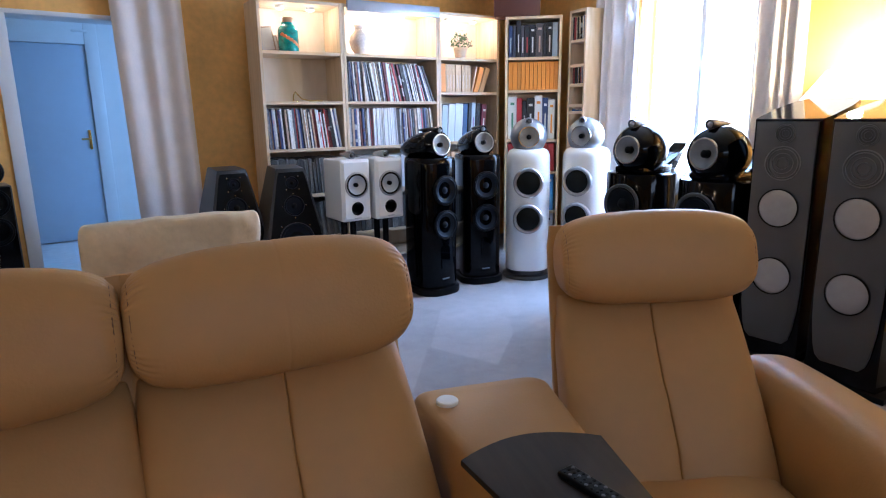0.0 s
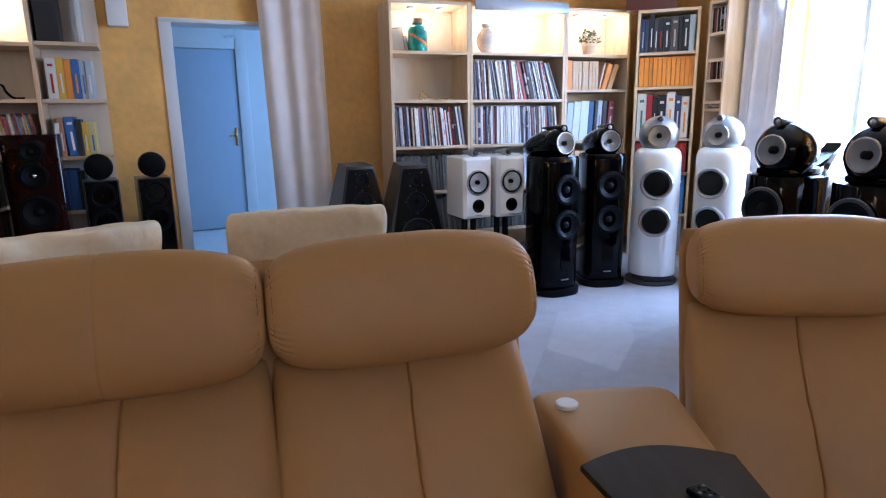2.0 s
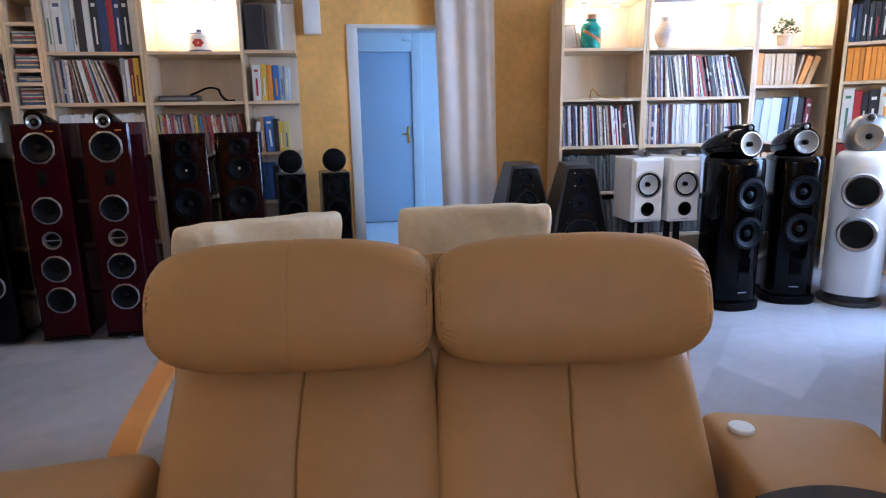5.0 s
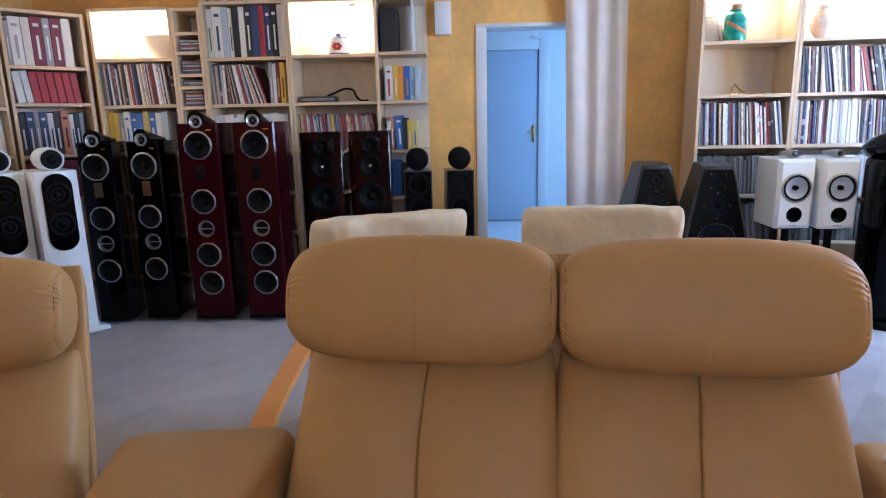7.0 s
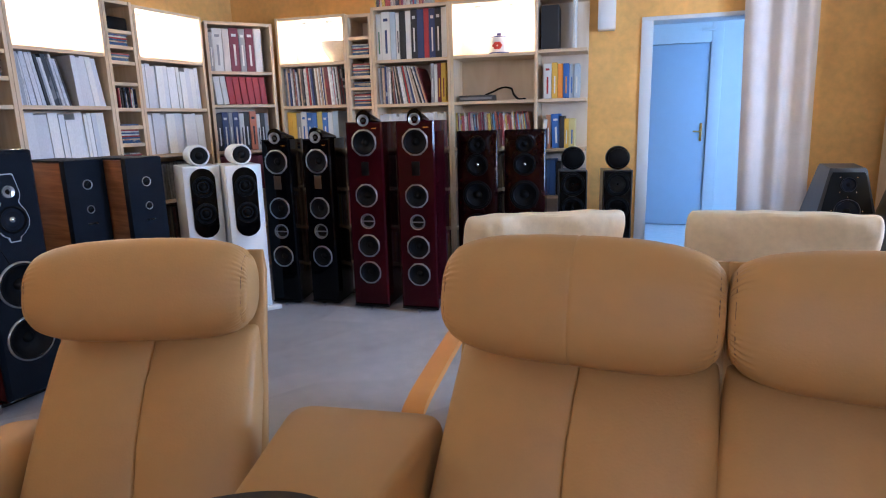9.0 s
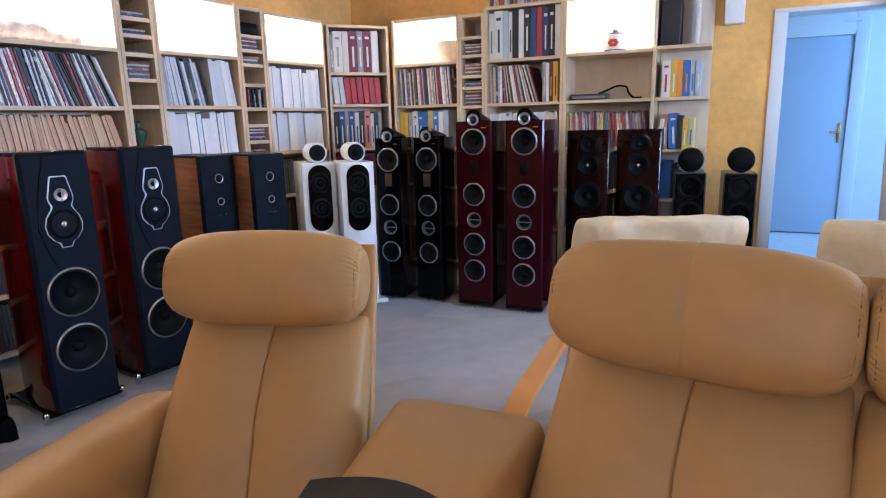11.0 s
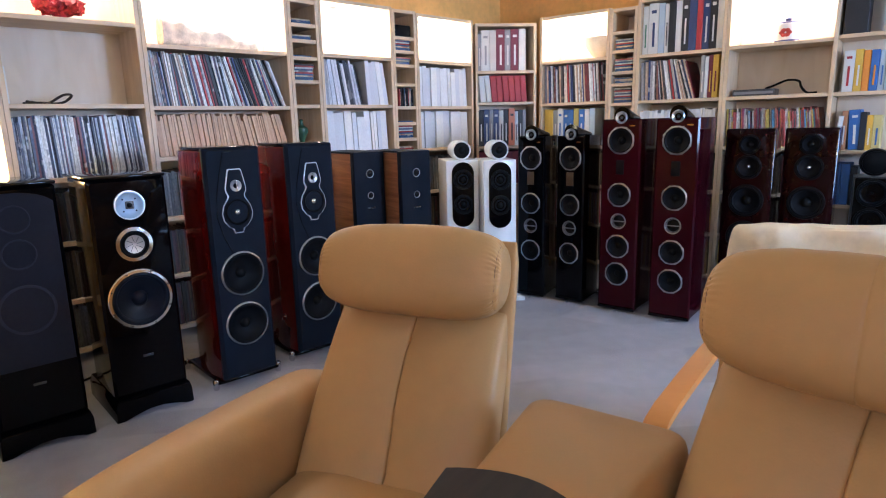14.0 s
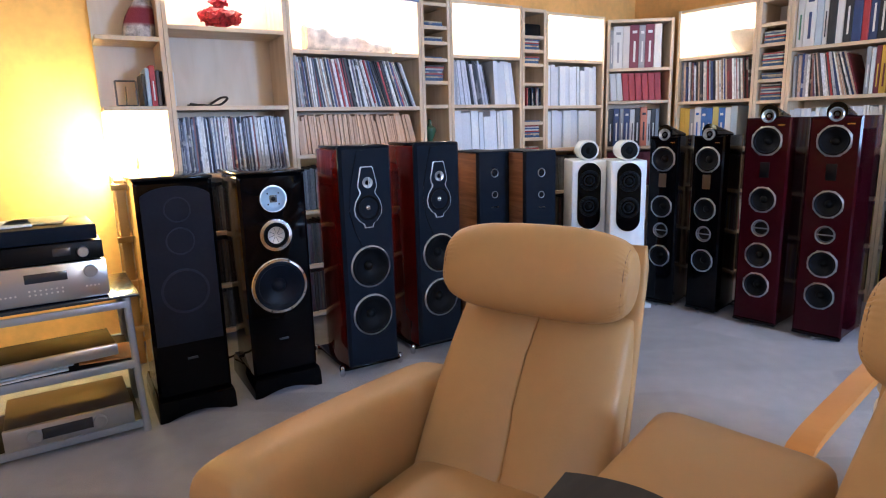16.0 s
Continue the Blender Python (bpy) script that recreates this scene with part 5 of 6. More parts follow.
# black towers with plinths, one with its cloth grille on
def classic_tower(pos, yaw, grille):
    ob = speaker("black lacquer tower speaker with a dark cloth grille" if grille else "black lacquer tower speaker with three silver-ringed drivers", pos, yaw, "black towers by the rack")
    holes = [] if grille else [(0, 0.945, 0.05), (0, 0.775, 0.052), (0, 0.53, 0.108)]
    part("cabinet", cabinet(rounded(-0.155, 0.155, 0.10, 1.058, 0.01, 3), [(0.30, 1.0), (0.40, 0.9)], holes, 0.012), PIANO, ob)
    foot = [(-0.166, 0.0), (-0.13, 0.0), (-0.09, 0.022), (-0.03, 0.035), (0.03, 0.035), (0.09, 0.022), (0.13, 0.0), (0.166, 0.0), (0.164, 0.07), (0.155, 0.10), (-0.155, 0.10), (-0.164, 0.07)]
    part("plinth", prism(foot, -0.03, 0.42, 0.006, axis="y"), PIANO, ob)
    part("top_plate", box(-0.158, 0.158, -0.004, 0.40, 1.059, 1.072, 0.004), PIANO, ob)
    if grille:
        arch = [(-0.138, 0.345), (0.138, 0.345)] + [(0.138 * math.cos(radians(a)) if 20 < a < 160 else (0.138 if a <= 20 else -0.138), 0.985 + 0.05 * math.sin(radians(a))) for a in range(0, 181, 12)]
        c = part("grille", prism(arch, -0.016, -0.001, 0.006, axis="y"), CLOTH, ob, "dark cloth grille with an arched top")
        for z, r in ((0.935, 0.055), (0.80, 0.06), (0.58, 0.10)):
            part("ring_relief", lathe([(r, -0.001), (r * 0.98, 0.002), (r * 0.9, 0.002), (r * 0.88, -0.001)], 32, pose(0, -0.016, z) @ FRONT), material("pressed_cloth", (0.019, 0.019, 0.030), 0.8, spec=0.2), c)
    else:
        BLUESIL = material("pale_blue_metal_plate", (0.24, 0.32, 0.42), 0.45, metal=0.3)
        c = part("tweeter", lathe([(0.062, -0.001), (0.061, 0.006), (0.054, 0.007), (0.050, 0.004), (0.026, 0.003), (0.0, 0.003)], 32, pose(0, 0, 0.945) @ FRONT), BLUESIL, ob, "round blue-silver tweeter plate")
        part("plate_rim", lathe([(0.0625, 0.0), (0.062, 0.008), (0.058, 0.008), (0.0575, 0.004)], 32, pose(0, 0, 0.945) @ FRONT), SILVER, c)
        part("hub", box(-0.017, 0.017, -0.006, -0.002, 0.928, 0.962, 0.003), GUN, c)
        for a in range(45, 405, 90):
            part("bolt", lathe([(0.004, 0), (0.003, 0.002), (0, 0.003)], 8, pose(0.036 * math.cos(radians(a)), -0.004, 0.945 + 0.036 * math.sin(radians(a))) @ FRONT), SATIN, c)
        part("dome", lathe([(0.012, 0.005), (0.009, 0.011), (0, 0.014)], 16, pose(0, 0, 0.945) @ FRONT), SATIN, c)
        d = driver(ob, 0, 0.775, 0.077, CHROME, RUBBER, 0.1, wide=0.24, deep=0.2)
        part("cone_disc", lathe([(0.040, 0.001), (0.02, -0.003), (0, -0.004)], 24, pose(0, -0.006, 0.775) @ FRONT), PALEDISC, d)
        for a in range(0, 360, 45):
            part("cone_rib", tube([(0.008 * math.cos(radians(a)), -0.004, 0.775 + 0.008 * math.sin(radians(a))), (0.036 * math.cos(radians(a + 14)), -0.008, 0.775 + 0.036 * math.sin(radians(a + 14)))], 0.0012), GUN, d)
            part("bolt", lathe([(0.003, 0), (0.0025, 0.002), (0, 0.003)], 8, pose(0.060 * math.cos(radians(a + 22)), -0.007, 0.775 + 0.060 * math.sin(radians(a + 22))) @ FRONT), GUN, d)
        d = driver(ob, 0, 0.53, 0.134, CHROME, CONEBLUE, 0.3, CONEBLUE, wide=0.13, deep=0.2, seg=40)
        for a in range(22, 382, 45):
            part("bolt", lathe([(0.005, 0), (0.004, 0.003), (0, 0.004)], 8, pose(0.125 * math.cos(radians(a)), -0.006, 0.53 + 0.125 * math.sin(radians(a))) @ FRONT), GUN, d)
    part("badge", box(-0.022, 0.022, -0.004, 0.0, 0.264, 0.274, 0.001), GUN, ob)


classic_tower((-2.56, -1.245), 121, True)
classic_tower((-2.78, -0.89), 120, False)

# ---- cream lounge chairs behind the sofa ----


def lounge_chair(pos, yaw, w, label):
    """A bent-beech lounge chair seen from behind, with a thick cream back cushion."""
    ob = thing("lounge_chair", label, "armchair", "cream lounge chairs", pose(*pos, 0, 0, 0, yaw))
    secs = []
    for j in range(27):
        f = j / 26
        f = 0.5 - 0.5 * math.cos(math.pi * f)
        edge = max(0.12, (1 - abs(2 * f - 1) ** 6) ** (1 / 6) if 0 < f < 1 else 0.12)
        z = 0.34 + 0.573 * f
        ring = []
        for a, b in oval(w / 2 * (0.82 + 0.18 * edge), 0.062 * edge, 3.2, 96):
            wr = 0.026 * noise.noise(Vector((a * 8 + 3 * z, z * 9, pos[0]))) + 0.007 * noise.noise(Vector((a * 25, z * 14 + 9 * a, 3 + pos[0])))
            ring.append((a, 0.16 - 0.20 * f + b + wr, z + (0.005 * math.sin(5 * a + 1) + 0.006 * noise.noise(Vector((a * 11, 2, pos[0])))) * f))
        secs.append(ring)
    back = part("back_cushion", loft(secs), CREAM, ob, "crumpled cream leather back cushion")
    seam = [(-w / 2 * 0.93, 0.01 - 0.045, 0.872), (0, -0.045, 0.878), (w / 2 * 0.93, -0.035, 0.872)]
    part("seam", tube(seam, 0.003, seg=6), paint(0.42, 0.34, 0.25), back)
    part("seat_cushion", box(-w / 2, w / 2, -0.42, 0.12, 0.25, 0.37, 0.04, seg=4), CREAM, ob)
    for s in (-1, 1):
        path = [(-0.705, 0.30), (-0.70, 0.36), (-0.685, 0.41), (-0.66, 0.445), (-0.62, 0.466), (-0.55, 0.477), (-0.40, 0.484), (-0.25, 0.488), (-0.10, 0.49), (0.02, 0.49), (0.10, 0.486)]
        rows = []
        for i, (y, z) in enumerate(path):
            y0, z0 = path[max(0, i - 1)]
            y1, z1 = path[min(len(path) - 1, i + 1)]
            d = Vector((0, y1 - y0, z1 - z0)).normalized()
            nrm = Vector((0, -d.z, d.y)) * 0.013
            c = Vector((s * (0.305 - 0.285 * y), y, z))
            rows.append([c + nrm + Vector((-0.031, 0, 0)), c + nrm + Vector((0.031, 0, 0)), c - nrm + Vector((0.031, 0, 0)), c - nrm + Vector((-0.031, 0, 0))])
        part("bent_frame", loft(rows), BENT, ob, "bent beech arm and runner")
    for x in (-0.22, 0.22):
        part("leg", box(x - 0.03, x + 0.03, -0.36, 0.10, 0.0, 0.26, 0.01), BENT, ob)
    part("cross_rail", box(-0.335, 0.335, 0.07, 0.12, 0.455, 0.487, 0.003), BENT, ob)
    return ob


lounge_chair((-1.545, 1.46), 56.5, 0.59, "cream leather lounge chair on a bent beech frame")
lounge_chair((-0.985, 2.035), 30.5, 0.60, "crumpled cream leather lounge chair on a bent beech frame")

# small things on the consoles
solid("coaster", lathe([(0, 0), (0.027, 0), (0.0285, 0.004), (0.0285, 0.010), (0.026, 0.0125), (0, 0.0135)], 28), PAPER, "small round white disc lying on the leather console", "coaster", m=pose(0.018, 1.372, 0.528))
rm = thing("remote_control", "slim black remote control with a silver dial on the tray", "remote control", m=pose(0.318, 0.965, 0.5505, 0, 0, 128) @ Matrix.Scale(0.88, 4))
part("body", box(-0.10, 0.10, -0.024, 0.024, 0, 0.016, 0.006, seg=3), SATIN, rm)
for i in range(9):
    for j in range(3):
        part("button", lathe([(0.0045, 0), (0.004, 0.002), (0, 0.0025)], 8, pose(0.085 - i * 0.0155, (j - 1) * 0.013, 0.0155)), SATIN if (i + j) % 3 else GUN, rm)
part("dial", lathe([(0.013, 0), (0.016, 0.002), (0.016, 0.004), (0.011, 0.004), (0.009, 0.002), (0, 0.002)], 24, pose(-0.072, 0, 0.0155)), CHROME, rm)

# ---- lamps ----
SHADE = glow("lit_lampshade_cloth", (1.0, 0.86, 0.60), 4.0)


def shade_lamp(pos, z, r0, r1, h, stem, power, label, shademat, warm=(1.0, 0.78, 0.40), name="floor_lamp"):
    ob = thing(name, label, "lamp", m=pose(*pos, 0 if stem else z - 0.12))
    base = z if stem else 0.12
    part("base", lathe([(0, 0), (0.14 if stem else 0.06, 0), (0.14 if stem else 0.06, 0.015), (0.03, 0.03), (0.012, 0.05), (0, 0.05)], 28), BRASS, ob)
    part("pole", lathe([(0.011, 0.04), (0.011, base + h * 0.55)], 12), BRASS, ob)
    s = part("shade", lathe([(r0, base), (r1, base + h), (r1 - 0.003, base + h), (r0 - 0.003, base)], 40), shademat, ob, "lit cream fabric shade")
    bulb = (pos[0], pos[1], z + h + 0.03) if stem else WESTM @ Vector((-1.05, 0.10, z - 0.01))
    lamp("bulb", "POINT", pose(*bulb), power, warm, soft=0.04)
    return ob


shade_lamp((2.13, 3.40), 1.305, 0.245, 0.13, 0.155, True, 78, "lit floor lamp with a cream conical shade behind the speakers", SHADE)
lp = WESTM @ Vector((-0.92, 0.14, 0))
shade_lamp((lp.x, lp.y), 1.13, 0.115, 0.085, 0.20, False, 30, "small lit shelf lamp with a glowing shade", glow("bright_lampshade_glass", (1.0, 0.80, 0.40), 24.0), warm=(1.0, 0.82, 0.26), name="shelf_lamp")

# ---- records and papers on the shelves ----
HI = "row of upright record sleeves, some leaning"
WHITEROW = "row of white paper catalogues"
# west
sleeves(WESTM, -0.70, -0.075, 1.02, LPCOOL, seed=11, lean=4.0, h=0.325, thick=(0.004, 0.013), label=HI)
sleeves(WESTM, -0.02, 0.835, 1.39, LP, seed=12, lean=20, h=0.31, thick=(0.004, 0.014), label=HI)
sleeves(WESTM, -0.02, 0.835, 1.10, BUFF, seed=13, lean=13, h=0.25, thick=(0.008, 0.02), hvar=0.02, label="row of buff paper record sleeves")
CATALOG = spines("catalogue_card", [(0.66, 0.66, 0.72), (0.03, 0.035, 0.05), (0.60, 0.62, 0.70), (0.10, 0.11, 0.14), (0.70, 0.70, 0.73), (0.02, 0.022, 0.03), (0.36, 0.38, 0.44), (0.64, 0.65, 0.72)], fleck=0.8)
sleeves(WESTM, 1.12, 1.46, 1.40, CATALOG, seed=14, lean=14, h=0.315, thick=(0.008, 0.03), hvar=0.03, label="row of white and black catalogues, some leaning")
sleeves(WESTM, 1.47, 1.69, 1.40, PALE, seed=141, lean=16, h=0.315, thick=(0.02, 0.05), label=WHITEROW)
sleeves(WESTM, 1.12, 1.69, 1.06, PALE, seed=15, lean=9, h=0.30, thick=(0.02, 0.07), label=WHITEROW)
sleeves(WESTM, 1.98, 2.54, 1.39, PALE, seed=16, lean=3, h=0.31, thick=(0.03, 0.08), label=WHITEROW)
sleeves(WESTM, 1.98, 2.54, 1.06, PALE, seed=17, lean=3, h=0.30, thick=(0.03, 0.09), label=WHITEROW)
# lower rows: the DARKMAG colours stand in for shade behind the speakers
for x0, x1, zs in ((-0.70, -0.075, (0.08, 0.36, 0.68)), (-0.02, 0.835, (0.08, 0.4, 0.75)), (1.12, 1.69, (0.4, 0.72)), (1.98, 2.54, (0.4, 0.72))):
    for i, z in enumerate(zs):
        sleeves(WESTM, x0, x1, z, (DARKMAG, DARKMAG, GREYMAG)[(i + int(x0 * 10)) % 3], h=0.27, seed=30 + i + int(x0 * 100), lean=3, thick=(0.006, 0.018), label="row of old magazines on a shaded lower shelf")
# corner by the door wall
sleeves(NWM, 0.03, 0.59, 1.40, LP, seed=21, lean=6, label=HI)
sleeves(NWM, 0.87, 1.29, 1.39, LP, seed=22, lean=19, h=0.30, label=HI)
sleeves(NWM, 0.87, 1.45, 1.05, PALE, seed=23, lean=2, h=0.27, thick=(0.01, 0.03), label=WHITEROW)
MAGS = spines("glossy_magazine_paper", [(0.45, 0.1, 0.1), (0.5, 0.5, 0.5), (0.12, 0.3, 0.5), (0.6, 0.45, 0.1), (0.55, 0.52, 0.48), (0.3, 0.06, 0.12), (0.1, 0.1, 0.12), (0.5, 0.2, 0.12), (0.66, 0.64, 0.6)], 0.35)
sleeves(NWM, 1.51, 2.12, 1.04, MAGS, seed=24, lean=8, h=0.27, thick=(0.004, 0.012), hvar=0.03, label="row of glossy coloured magazines")
# here too DARKMAG darkens the low shelves by colour instead of by shade
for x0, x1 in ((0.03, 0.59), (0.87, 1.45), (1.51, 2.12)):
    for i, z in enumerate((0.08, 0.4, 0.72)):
        sleeves(NWM, x0, x1, z, (DARKMAG, MAGS, DARKMAG)[(i + int(x0 * 7)) % 3], h=0.27, seed=60 + i + int(x0 * 100), lean=3, thick=(0.008, 0.02), label="row of old magazines on a shaded lower shelf")
sleeves(NWM, 0.87, 1.30, 2.13, MAGS, h=0.10, seed=90, lean=2, thick=(0.01, 0.025), label="row of small booklets on top of a bookcase")
# north
sleeves(NORTHM, 0.03, 0.63, 1.01, LP, seed=31, lean=9, label=HI, y=0.02)
sleeves(NORTHM, 0.69, 1.50, 1.37, LP, seed=32, lean=19, label=HI, y=0.02, h=0.318)
sleeves(NORTHM, 0.69, 0.90, 1.01, LP, seed=331, lean=3, label=HI, y=0.02)
sleeves(NORTHM, 0.905, 1.14, 1.01, PALE, seed=332, lean=5, label=WHITEROW, y=0.02)
sleeves(NORTHM, 1.15, 1.50, 1.01, LP, seed=333, lean=8, label=HI, y=0.02)
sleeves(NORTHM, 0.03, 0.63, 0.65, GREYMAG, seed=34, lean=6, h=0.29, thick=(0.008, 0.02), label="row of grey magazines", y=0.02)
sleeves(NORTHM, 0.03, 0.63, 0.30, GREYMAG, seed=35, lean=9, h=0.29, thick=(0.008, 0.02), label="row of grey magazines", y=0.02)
sleeves(NORTHM, 0.69, 1.50, 0.65, PALE, seed=36, lean=2, h=0.28, thick=(0.02, 0.05), label=WHITEROW, y=0.02)
sleeves(NORTHM, 0.69, 1.50, 0.30, GREYMAG, seed=37, lean=2, h=0.28, thick=(0.01, 0.03), label="row of grey magazines", y=0.02)
sleeves(NORTHM, 1.56, 2.14, 0.65, BUFF, seed=38, lean=2, h=0.28, thick=(0.01, 0.03), label="row of buff magazines", y=0.02)
sleeves(NORTHM, 1.56, 2.14, 0.30, GREYMAG, seed=39, lean=2, h=0.28, thick=(0.01, 0.03), label="row of grey magazines", y=0.02)


def disc_stack(m, x0, x1, z, n, seed, upright=False, h=0.125):
    """Disc cases lying flat in a pile or standing in a row."""
    if upright:
        return sleeves(m, x0, x1, z, CDS, h=h, seed=seed, lean=2, thick=(0.008, 0.012), name="disc_cases", label="row of upright disc cases", depth=0.13, y=0.02)
    rnd = random.Random(seed)
    bm = bmesh.new()
    for i in range(n):
        dx, dy = rnd.uniform(-0.006, 0.006), rnd.uniform(0, 0.012)
        box(x0 + 0.01 + dx, x0 + 0.01 + dx + min(0.142, x1 - x0 - 0.02), 0.02 + dy, 0.145 + dy, z + 0.001 + i * 0.0104, z + 0.001 + i * 0.0104 + 0.0098, bm=bm)
    return solid("disc_cases", bm, CDS, "small pile of flat disc cases on a shelf", "disc cases", m=m, kind="stuff", smooth=False)


for i, (z, n) in enumerate(((1.56, 10), (1.82, 3), (1.92, 3), (1.71, 1))):
    disc_stack(WESTM, 0.89, 1.06, z, n, 40 + i)
for i, (z, n) in enumerate(((1.80, 8), (1.70, 5), (1.15, 9), (1.02, 6), (1.27, 1))):
    disc_stack(WESTM, 1.75, 1.92, z, n, 50 + i)
disc_stack(WESTM, 1.75, 1.92, 1.39, 0, 56, True, 0.14)
for i, (z, n) in enumerate(((1.22, 2), (1.38, 11), (1.53, 4), (1.62, 9), (1.78, 8), (1.05, 6))):
    disc_stack(NWM, 0.65, 0.81, z, n, 60 + i)
disc_stack(ECM, 0.03, 0.20, 1.86, 0, 70, True, 0.19)
disc_stack(ECM, 0.03, 0.20, 1.50, 0, 71, True, 0.15)
disc_stack(ECM, 0.03, 0.19, 1.27, 3, 72)

# ---- books and binders ----
W, K, NV, RD, WN, GY, OR, YL, BL, GN = (0.68, 0.67, 0.64), (0.015, 0.015, 0.018), (0.03, 0.05, 0.14), (0.36, 0.025, 0.03), (0.16, 0.02, 0.04), (0.3, 0.3, 0.31), (0.72, 0.27, 0.03), (0.66, 0.42, 0.05), (0.05, 0.14, 0.42), (0.08, 0.2, 0.12)
LTB = (0.42, 0.5, 0.58)
B1 = "binders in the corner bookcase"
books(CORNM, 0.03, 1.68, [(0.028, 0.30, GY, W, 0), (0.075, 0.33, W, GY, 0), (0.055, 0.33, (0.6, 0.56, 0.52), None, 0), (0.075, 0.34, WN, W, 0), (0.05, 0.335, GY, W, 0), (0.07, 0.34, WN, W, 0), (0.06, 0.34, W, None, 0)], B1, "binder", label="upright ring binder with a printed spine")
books(CORNM, 0.03, 1.42, [(0.05, 0.22, W, None, -5), (0.045, 0.225, W, None, -6)] + [(0.05, 0.22, RD, None, -5)] * 6, B1, "binder", label="leaning red or white ring binder")
books(CORNM, 0.03, 1.05, [(0.045, 0.30, K, W, 0), (0.05, 0.31, NV, W, 0), (0.035, 0.31, GY, W, 0), (0.05, 0.31, NV, W, 0), (0.04, 0.30, W, K, 0), (0.045, 0.31, K, W, 0), (0.055, 0.315, (0.6, 0.2, 0.1), K, 0), (0.03, 0.29, W, K, 0), (0.04, 0.3, K, W, 0), (0.03, 0.3, GY, None, 0)], B1, "binder", label="upright dark binder with a printed spine")
books(CORNM, 0.03, 0.72, [(0.06, 0.28, WN, None, 0)] * 7, B1, "binder", label="upright dark red ring binder")
B2 = "binders by the corner"
books(NWM, 0.03, 1.04, [(0.045, 0.31, YL, None, 0), (0.04, 0.3, YL, None, 0), (0.045, 0.3, GY, W, 0), (0.05, 0.31, W, BL, 0), (0.05, 0.30, BL, W, 0), (0.045, 0.30, BL, W, 0), (0.05, 0.31, (0.5, 0.4, 0.1), None, 0), (0.05, 0.3, BL, W, 0), (0.045, 0.3, W, None, 0), (0.05, 0.31, LTB, None, 0)], B2, "binder", label="upright coloured ring binder on a shelf")
books(NWM, 0.87, 1.73, [(0.045, 0.35, W, GN, 0), (0.075, 0.365, W, NV, 0), (0.045, 0.36, LTB, None, 0), (0.03, 0.35, W, K, 0), (0.05, 0.36, K, None, 0), (0.045, 0.36, W, None, 0), (0.05, 0.37, K, W, 0), (0.055, 0.365, NV, None, 0), (0.04, 0.37, RD, None, 0), (0.05, 0.365, NV, W, 0), (0.05, 0.37, K, W, 0), (0.05, 0.37, W, None, 0)], B2, "binder", label="tall binder with a printed spine")
books(NWM, 1.31, 1.39, [(0.03, 0.30, GY, W, 0), (0.025, 0.29, W, None, 0), (0.03, 0.30, WN, YL, 0), (0.04, 0.3, YL, WN, 0)], B2, "book")
books(NWM, 2.17, 1.745, [(0.13, 0.31, K, None, 0)], B2, "file_box", label="plain black file box on an open shelf")
books(NWM, 2.40, 1.745, [(0.022, 0.36, W, None, 0)], B2, "binder", label="tall white folder on an open shelf")
books(NWM, 2.19, 1.39, [(0.06, 0.255, W, RD, 0), (0.045, 0.26, YL, W, 0), (0.04, 0.25, OR, None, 0), (0.045, 0.25, BL, OR, 0), (0.035, 0.245, LTB, BL, 0), (0.04, 0.245, LTB, W, 0)], B2, "book", label="bright coloured manual standing on a shelf")
books(NWM, 2.18, 1.02, [(0.03, 0.22, W, None, 4), (0.035, 0.25, (0.4, 0.18, 0.08), W, 0), (0.065, 0.255, BL, W, -3), (0.035, 0.24, K, None, 0), (0.035, 0.22, YL, W, 0), (0.045, 0.22, (0.6, 0.5, 0.2), BL, 0)], B2, "book", label="bright coloured manual standing on a shelf")
books(NWM, 2.19, 0.66, [(0.05, 0.27, BL, None, 0), (0.05, 0.27, BL, None, 0), (0.04, 0.25, K, None, 0)], B2, "binder", label="upright plain blue ring binder")
B3 = "paperbacks in the north bookcase"
books(NORTHM, 1.56, 1.45, [(0.055, 0.24, OR, None, 0)] + [(0.033, 0.235, (0.62, 0.43, 0.24), (0.68, 0.56, 0.42), 0)] * 8 + [(0.02, 0.23, (0.56, 0.42, 0.28), None, 14), (0.05, 0.235, OR, None, 18), (0.05, 0.235, (0.56, 0.34, 0.15), None, 20)], B3, "paperback", label="buff paperback on a shelf", y=0.02)
books(NORTHM, 1.56, 1.02, [(0.06, 0.32, LTB, None, 4), (0.07, 0.33, (0.6, 0.66, 0.72), None, 4), (0.085, 0.335, (0.62, 0.68, 0.74), None, 3), (0.05, 0.33, (0.03, 0.09, 0.22), None, 3), (0.035, 0.335, K, None, 3), (0.045, 0.34, LTB, (0.3, 0.2, 0.4), 3), (0.05, 0.335, K, None, 3), (0.055, 0.33, WN, W, 5)], B3, "binder", label="upright plain ring binder in a row", y=0.02)
B4 = "books in the corner by the window"
books(NCM, 0.03, 1.74, [(0.035, 0.27, NV, LTB, 0), (0.03, 0.27, (0.04, 0.05, 0.08), None, 0), (0.04, 0.31, K, W, 0), (0.035, 0.27, (0.06, 0.06, 0.07), W, 0), (0.04, 0.27, K, RD, 0), (0.055, 0.27, K, W, 0), (0.065, 0.285, (0.07, 0.06, 0.06), (0.5, 0.36, 0.3), 0), (0.03, 0.28, K, None, 0), (0.05, 0.29, K, W, 0), (0.045, 0.285, LTB, None, 0)], B4, label="dark hardback book on the top shelf")
